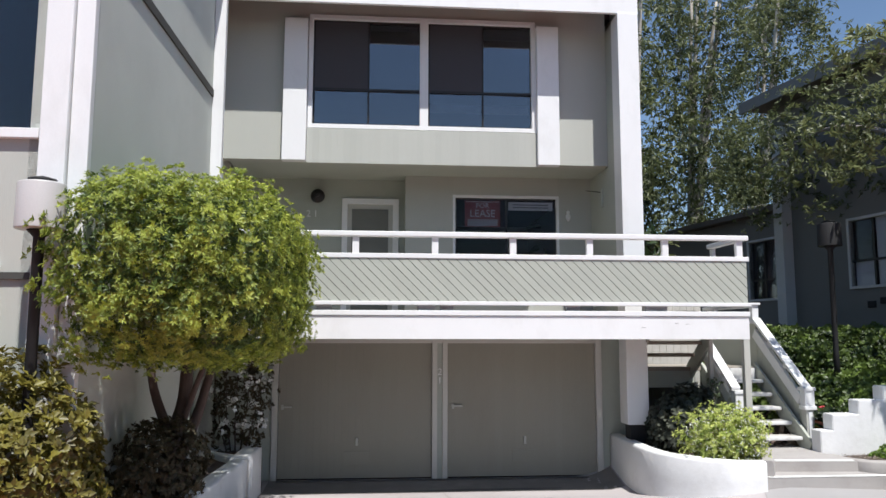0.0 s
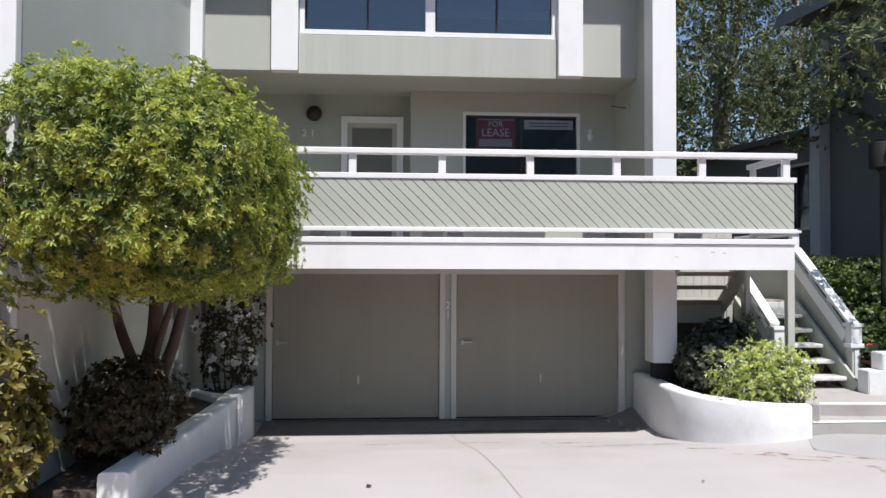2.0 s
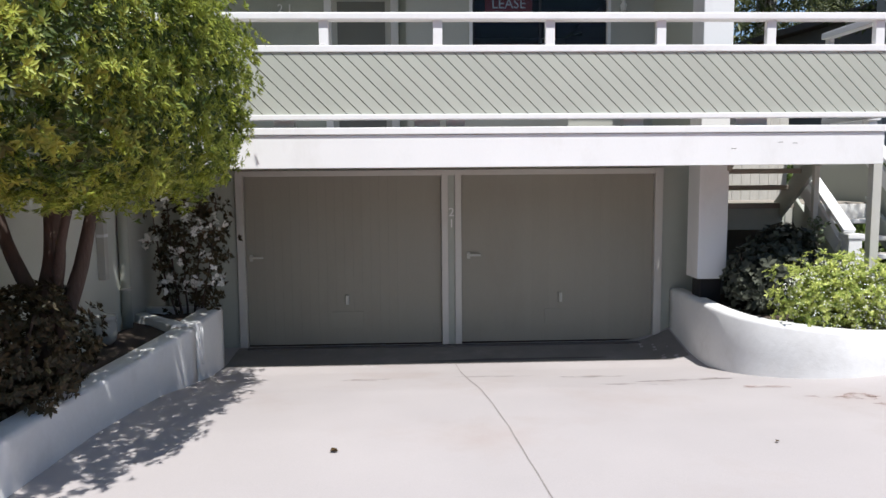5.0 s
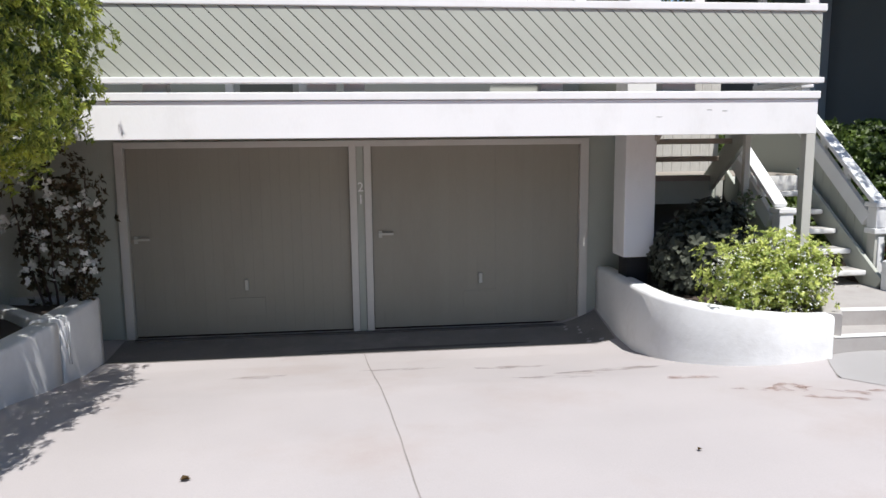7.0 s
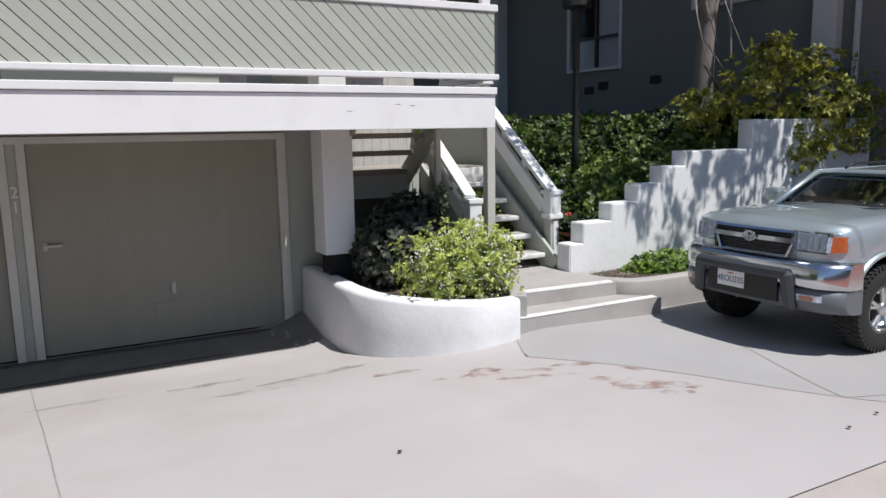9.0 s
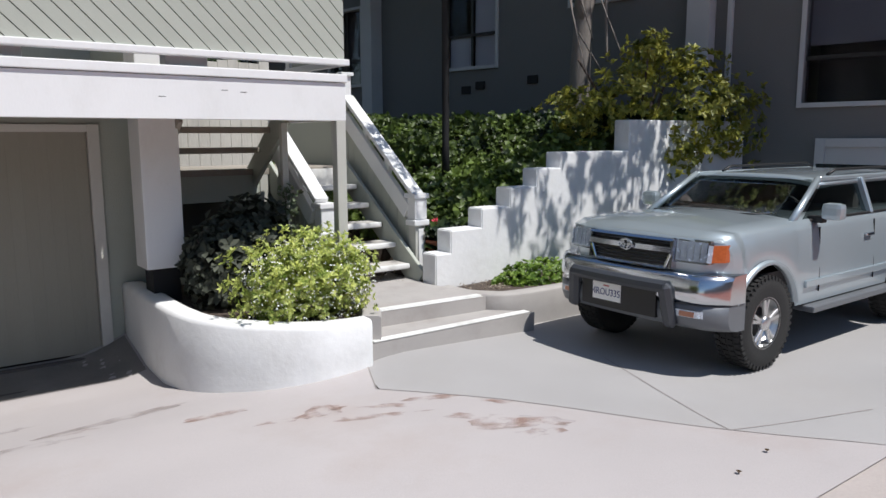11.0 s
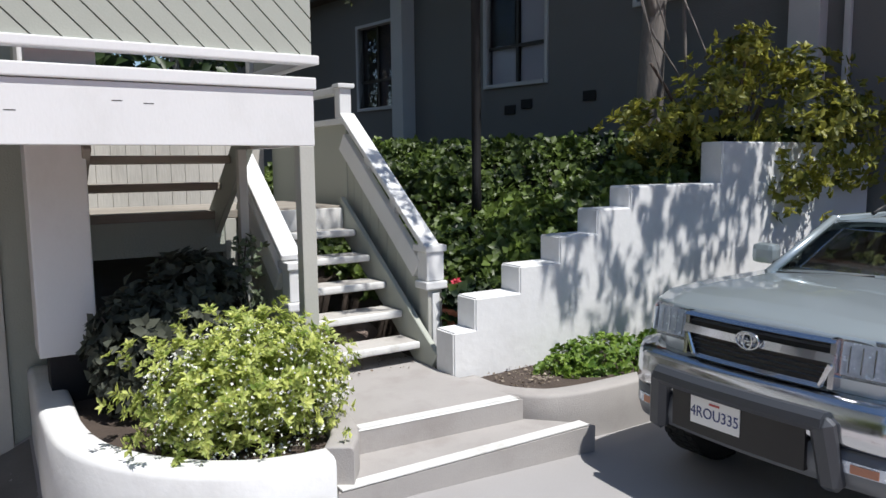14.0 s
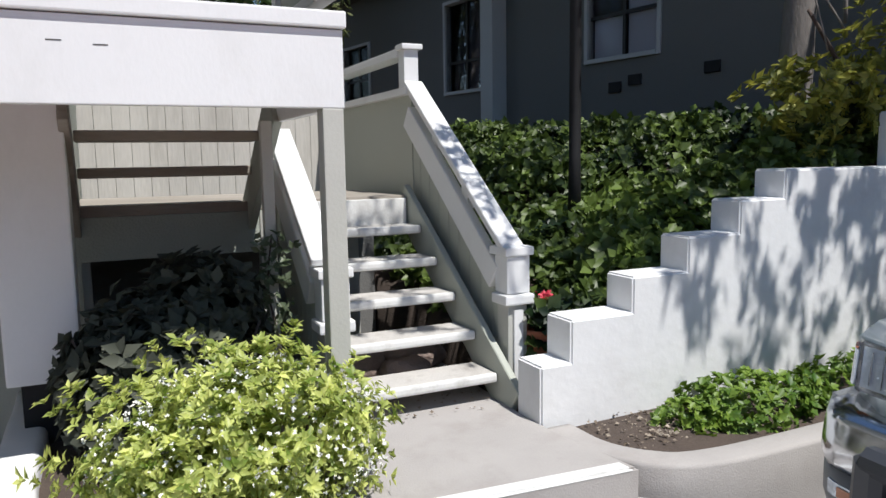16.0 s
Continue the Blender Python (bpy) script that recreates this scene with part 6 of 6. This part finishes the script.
for dims in ((-1.2, -1.08, 0.001, 0.06, -0.1, 2.03), (-3.52, -3.4, 0.001, 0.06, -0.1, 2.03), (-3.4, -1.2, 0.001, 0.06, 1.92, 2.03)):
    part("door_frame", hb(*dims, bevel=0.006), HOUSE_TRIM, g)
part("carport_slab", hb(-9, 0.1, -0.19, 0.6, -0.3, 0.33), CONCRETE_PAD, grey)
fix(grey)

# ---- the next house on the other side ----
nb_house = thing("neighbour_house", "grey-green sided house front with white corner columns", "house", at=(-6, 7, 0))
NW = (-7.0, -4.10, 4.08, 5.50)
for dims in ((-12, NW[0], 5.97, 6.17, 0, 8.6), (NW[1], -4.2, 5.97, 6.17, 0, 8.6), (NW[0], NW[1], 5.97, 6.17, 0, NW[2]), (NW[0], NW[1], 5.97, 6.17, NW[3], 8.6)):
    part("wall", B(*dims), SIDING, nb_house)
part("corner_column", B(-4.06, -3.83, 5.83, 5.969, 0.3, 8.6, 0.012), WHITE, nb_house, "wide white corner column")
part("corner_column", B(-3.822, -3.66, 5.88, 5.969, 0.3, 8.6, 0.01), WHITE, nb_house, "white corner board")
w = part("window", B(NW[0], NW[1], 6.05, 6.06, NW[2], NW[3]), GLASS, nb_house)
part("screen", B(NW[0], NW[1], 6.08, 6.085, NW[2], NW[3]), SCREEN, w)
part("window_frame", B(NW[0], NW[1], 5.91, 6.02, NW[2] - 0.09, NW[2], 0.006), WHITE, w)
part("window_frame", B(NW[0], NW[1], 5.91, 6.02, NW[3], NW[3] + 0.09, 0.006), WHITE, w)
part("belt_strip", B(-12, -4.07, 5.935, 5.969, 2.74, 2.80), GROOVE, nb_house)
part("door_trim", B(-4.52, -4.37, 5.89, 5.969, 0.4, 2.86, 0.006), WHITE, nb_house)
part("roof", B(-12.4, -3.4, 5.6, 19.4, 8.6, 8.8), ROOF, nb_house)
part("back_wall", B(-12, -4.2, 18.8, 19, 0, 8.6), STUCCO_GREY, nb_house)
part("side_wall", B(-12, -11.8, 6.17, 18.8, 0, 8.6), STUCCO_GREY, nb_house)
fix(nb_house)
# row of houses across the street, added unseen behind the walk for reflections
row_ = thing("street_house", "plain grey-green house row added unseen across the street", "house", at=(0, -16, 1))
part("wall", B(-30, 30, -22, -16, 0.2, 6.5), STUCCO_GREY, row_)
part("roof", B(-30.5, 30.5, -22.5, -15.3, 6.5, 6.8), ROOF, row_)
fix(row_)

# ---- lamps ----
FROST = mat("frosted_lamp_plastic", (0.50, 0.48, 0.47), 0.35, var=0.06)


def post_lamp(x, y, z0, z_head, dark):
    l = thing("post_lamp", "black garden lamp post with a " + ("dark box head" if dark else "frosted cylinder head"), "lamp post", at=(x, y, z0))
    part("pole", tube(bmesh.new(), [(x, y, z0 - 0.1), (x, y, z0 + 0.5), (x, y, z_head - 0.06), (x, y, z_head)], [0.055, 0.045, 0.045, 0.10], 14), BLACK, l)
    r = 0.19
    part("shade", lathe(bmesh.new(), [(0.10, 0), (r - 0.012, 0.0), (r, 0.008), (r, 0.012), (r - 0.004, 0.375), (r - 0.008, 0.385), (r - 0.02, 0.39), (0.06, 0.40)], (x, y, z_head + 0.002), sides=28), BLACK if dark else FROST, l)
    part("cap", lathe(bmesh.new(), [(0.11, 0), (0.11, 0.025), (0.02, 0.05)], (x, y, z_head + 0.402), sides=20), BLACK, l)
    fix(l)


post_lamp(-3.88, 5.56, 0.40, 3.12, False)
post_lamp(6.45, 11.0, 1.5, 3.74, True)
# porch lamp, number, hook, vent, signs
porch = thing("porch_lamp", "round dark porch lamp on the entry wall", "lamp")
part("back_plate", B(-2.31, -2.19, 12.72, 12.759, 4.70, 4.82, 0.02), BRONZE, porch)
part("shade", lathe(bmesh.new(), [(0.05, 0.0), (0.115, -0.04), (0.13, -0.12), (0.10, -0.20), (0.03, -0.22)], (-2.25, 12.73, 4.76), "y", 20), BRONZE, porch)
part("bulb", lathe(bmesh.new(), [(0.01, 0), (0.05, -0.02), (0.05, -0.04), (0.01, -0.05)], (-2.25, 12.505, 4.77), "y", 14), BRONZE, porch)
n2 = thing("house_number", "pale metal house number beside the entry", "house number")
for k, ch in enumerate("21"):
    text_mesh("digit", ch, 0.17, WHITE, pose(-2.42 + 0.13 * k, 12.748, 4.45, 90), n2, 0.006)
hook = thing("plant_hook", "thin dark plant bracket on the side of the fin", "bracket")
part("arm", tube(bmesh.new(), [(2.735, 11.62, 4.72), (2.45, 11.60, 4.74)], [0.008, 0.006], 6), BRONZE, hook)
part("plate", B(2.70, 2.739, 11.55, 11.66, 4.45, 4.78, 0.004), STUCCO_GREY, hook)
orn = solid("wall_ornament", lathe(bmesh.new(), [(0.01, 0), (0.035, 0.03), (0.05, 0.10), (0.02, 0.14), (0.04, 0.17), (0.01, 0.21)], (2.30, 12.27, 4.30), sides=12), WHITE_WORN, "small white ornament hung beside the window", "ornament")
sign = thing("lease_sign", "red-bordered lease sign behind the window glass", "sign", at=(0.74, 12.40, 4.3))
RED = mat("sign_red", (0.27, 0.045, 0.05), 0.6, var=0.05)
part("board", B(0.42, 1.07, 12.395, 12.402, 4.20, 4.68), RED, sign)
part("sign_edge", B(0.44, 1.05, 12.392, 12.3945, 4.655, 4.665), WHITE, sign)
text_mesh("sign_text", "FOR", 0.13, WHITE, pose(0.745, 12.390, 4.585, 90), sign, 0.002)
text_mesh("sign_text", "LEASE", 0.19, WHITE, pose(0.745, 12.390, 4.44, 90), sign, 0.002, 0.95)
part("sign_panel", B(0.47, 1.02, 12.390, 12.394, 4.215, 4.34), mat("sign_grey", (0.45, 0.42, 0.42), 0.6), sign)
fix(sign)
paper = thing("window_notice", "long white notice behind the window glass", "notice")
part("sheet", B(1.22, 2.04, 12.395, 12.40, 4.51, 4.665), WHITE, paper)
for k in range(2):
    part("writing_bar", B(1.3, 1.96, 12.392, 12.3945, 4.555 + 0.05 * k, 4.572 + 0.05 * k), mat("ink", (0.2, 0.2, 0.22), 0.7), paper)
# things on the deck glimpsed under the panel
for x, wdt, hgt in ((-1.3, 0.35, 0.10), (0.3, 0.5, 0.09), (3.3, 0.3, 0.12)):
    solid("deck_box", B(x, x + wdt, 9.9, 10.15, DECK_Z, DECK_Z + hgt, 0.01), TRIM_GREY, "low grey storage tray on the deck", "tray", "deck trays")

# ---- marks on the driveway ----
RUST = mat("rust_stain", (0.30, 0.16, 0.11), 0.9, var=0.3, scale=6, bump=0.05)
# The second colour serves the drain stain and the shade painted at the doors.
STAIN_SHADE = mat("dark_stain_shade", (0.10, 0.09, 0.085), 0.8, var=0.25, scale=5, bump=0.05)
GREYSTAIN = mat("grey_stain", (0.31, 0.26, 0.245), 0.9, var=0.2, scale=5, bump=0.05)


def stain(cx, cy, lx, ly, material, seed, turn=0.0, lift=0.003):
    """A thin uneven patch that follows the slab."""
    bm = bmesh.new()
    c = bm.verts.new((cx, cy, ground_z(cx, cy) + lift))
    ring = []
    for k in range(28):
        a = 2 * math.pi * k / 28
        r = 0.55 + 0.9 * abs(noise.noise((math.cos(a) * 1.6 + seed * 7.1, math.sin(a) * 1.6, seed * 3.3)))
        dx, dy = lx * r * math.cos(a), ly * r * math.sin(a)
        x, y = cx + dx * math.cos(turn) - dy * math.sin(turn), cy + dx * math.sin(turn) + dy * math.cos(turn)
        ring.append(bm.verts.new((x, y, ground_z(x, y) + lift)))
    for p, q in zip(ring, ring[1:] + ring[:1]):
        bm.faces.new((c, p, q))
    part("stain", bm, material, drive)


def soft(material, scale, cover):
    """Let the slab show through a stain in flecks."""
    n, lk = material.node_tree.nodes, material.node_tree.links
    tr, mix = n.new("ShaderNodeBsdfTransparent"), n.new("ShaderNodeMixShader")
    tex, rg = n.new("ShaderNodeTexNoise"), n.new("ShaderNodeMapRange")
    geo = n.new("ShaderNodeNewGeometry")
    lk.new(geo.outputs["Position"], tex.inputs["Vector"])
    tex.inputs["Scale"].default_value, tex.inputs["Detail"].default_value = scale, 6
    rg.inputs["From Min"].default_value, rg.inputs["From Max"].default_value = 0.40, 0.66
    rg.inputs["To Max"].default_value = cover
    lk.new(tex.outputs["Fac"], rg.inputs["Value"])
    lk.new(rg.outputs[0], mix.inputs[0])
    lk.new(tr.outputs[0], mix.inputs[1])
    lk.new(n["Principled BSDF"].outputs[0], mix.inputs[2])
    lk.new(mix.outputs[0], n["Material Output"].inputs["Surface"])


soft(RUST, 7, 0.5)
soft(GREYSTAIN, 4, 0.5)
for k, (x, y, lx, ly, m_, turn) in enumerate((
        (2.52, 8.33, 0.30, 0.08, RUST, -0.2), (2.75, 7.87, 0.16, 0.05, RUST, -0.3), (3.05, 7.87, 0.20, 0.13, RUST, 0.3), (3.10, 7.80, 0.14, 0.08, RUST, 0.9), (3.26, 7.51, 0.34, 0.06, RUST, -0.5), (3.45, 7.62, 0.22, 0.05, RUST, -0.6),
        (3.70, 7.57, 0.26, 0.06, RUST, -0.5), (3.68, 7.10, 0.24, 0.06, RUST, -0.6), (3.80, 6.85, 0.36, 0.13, RUST, -0.5), (3.92, 6.75, 0.34, 0.16, GREYSTAIN, -0.5), (3.86, 6.62, 0.24, 0.08, RUST, -0.4), (3.99, 7.20, 0.18, 0.04, RUST, -1.0),
        (1.43, 8.62, 0.36, 0.10, GREYSTAIN, -0.1), (1.75, 8.75, 0.20, 0.06, RUST, -0.2), (-1.1, 9.37, 0.30, 0.12, GREYSTAIN, 0.1), (0.2, 9.45, 0.5, 0.08, GREYSTAIN, 0.0), (1.2, 9.3, 0.5, 0.10, GREYSTAIN, 0.0), (2.1, 8.9, 0.5, 0.12, GREYSTAIN, 0.2))):
    stain(x, y, lx, ly, m_, k + 1, turn)
# Long dark drain stain, widened to darken the shadow zone as well.
stain(0.55, 10.55, 1.5, 0.05, STAIN_SHADE, 31, 0.02, 0.008)
# Darker mottled concrete sheet laid over the slab up to the doors.
apron = solid("apron", ground_sheet("apron", -2.78, 2.62, 10.40, 11.16, 40, 8, lift=0.004), mat("dark_concrete", (0.20, 0.185, 0.175), 0.85, var=0.25, scale=2.5, bump=0.15, dirt=(0.32, 0.30, 0.28), dirt_amount=0.6, dirt_scale=2.0),
              "darker mottled concrete apron before the garage doors", "apron", kind="structure")
# Dark strip paints in the shadow line along the door feet.
part("door_sill_line", B(-2.66, 2.42, 11.08, 11.155, -0.03, 0.006), STAIN_SHADE, drive)
# fallen leaves
DRY = leaf_mat("dry_leaf", (0.05, 0.03, 0.015), (0.13, 0.08, 0.03))
for k, (x, y) in enumerate(((-1.15, 6.72), (1.78, 6.71), (4.58, 5.66), (4.21, 5.60))):
    sz = np.array([0.05 if k == 0 else 0.028])
    base = np.array([[x, y, ground_z(x, y) + 0.012]])
    ob = new("fallen_leaf", leaf_mesh("fallen_leaf", np.repeat(base, 2, 0), np.array([[1, 0.3, 0.1], [0.9, 0.7, 0.2]]), np.array([[0, 0, 1.0]] * 2), np.repeat(sz, 2) * 1.2, np.repeat(sz, 2) * 0.9, DRY))
    tagged(ob, "small dry brown leaf lying on the concrete", "leaf", "fallen leaves")
LITTER = leaf_mat("pale_litter", (0.10, 0.07, 0.045), (0.42, 0.36, 0.29), 0.1, rough=0.8)


def litter(label, n, x0, x1, y0, y1, z):
    """Bits of dry leaf and grit strewn over a bed of soil."""
    base = np.column_stack([rng.uniform(x0, x1, n), rng.uniform(y0, y1, n), z + rng.uniform(0.0, 0.02, n)])
    ax = np.column_stack([rng.normal(size=n), rng.normal(size=n), rng.uniform(-0.1, 0.3, n)])
    size = rng.uniform(0.008, 0.034, n)
    ob = new("leaf_litter", leaf_mesh("leaf_litter", base, ax, np.array([[0, 0, 1.0]]) + 0.4 * rng.normal(size=(n, 3)), size, size * 0.7, LITTER))
    tagged(ob, label, "leaf litter", kind="stuff")


litter("dry leaf bits strewn over the raised bed", 420, 5.35, 6.6, 8.98, 9.42, 0.585)
litter("dry leaf bits strewn over the planter soil", 300, 3.25, 3.95, 8.92, 9.7, 0.59)
litter("dry leaf bits under the timber stairs", 260, 4.2, 5.1, 9.75, 10.9, 0.62)
# nail marks on the deck fascia
for x, z in ((3.02, 2.42), (3.17, 2.41), (2.55, 2.36)):
    part("scuff_mark", B(x, x + 0.05, DECK_Y - 0.0015, DECK_Y + 0.002, z, z + 0.004), GROOVE, deck_beam)

# ---- street pavers ----
brick_me = mesh_of("paver", B(-0.098, 0.098, -0.048, 0.048, -0.03, 0.0, bevel=0.004), BRICK)
for j in range(10):
    y = BRICK_Y - 0.052 - j * 0.102
    for i in range(30):
        x = 2.6 + i * 0.203 + (0.1 if j % 2 else 0)
        ob = new("paver", brick_me)
        ob.parent = road
        ob.location = (x, y, ground_z(x, y) + 0.0 + 0.002 * noise.noise((x * 5, y * 5, 1)))
        ob.rotation_euler = (-0.022, 0, 0)
verts, faces = [], []
CORNERS = [(dx, dy, dz) for dz in (-0.03, 0.0) for dx, dy in ((-0.098, -0.048), (0.098, -0.048), (0.098, 0.048), (-0.098, 0.048))]
SIDES = ((3, 2, 1, 0), (4, 5, 6, 7), (0, 1, 5, 4), (1, 2, 6, 5), (2, 3, 7, 6), (3, 0, 4, 7))
for j in range(84):
    y = BRICK_Y - 0.052 - j * 0.102
    for i in range(112):
        x = -10.0 + i * 0.203 + (0.1 if j % 2 else 0)
        if j < 10 and 2.55 < x < 8.75:
            continue
        z, n0 = ground_z(x, y), len(verts)
        verts += [(x + dx, y + dy, z + dz) for dx, dy, dz in CORNERS]
        faces += [[n0 + k for k in f] for f in SIDES]
ob = new("pavers", raw_mesh("pavers", verts, faces, BRICK))
ob.parent = road
ob["kind"] = "stuff"
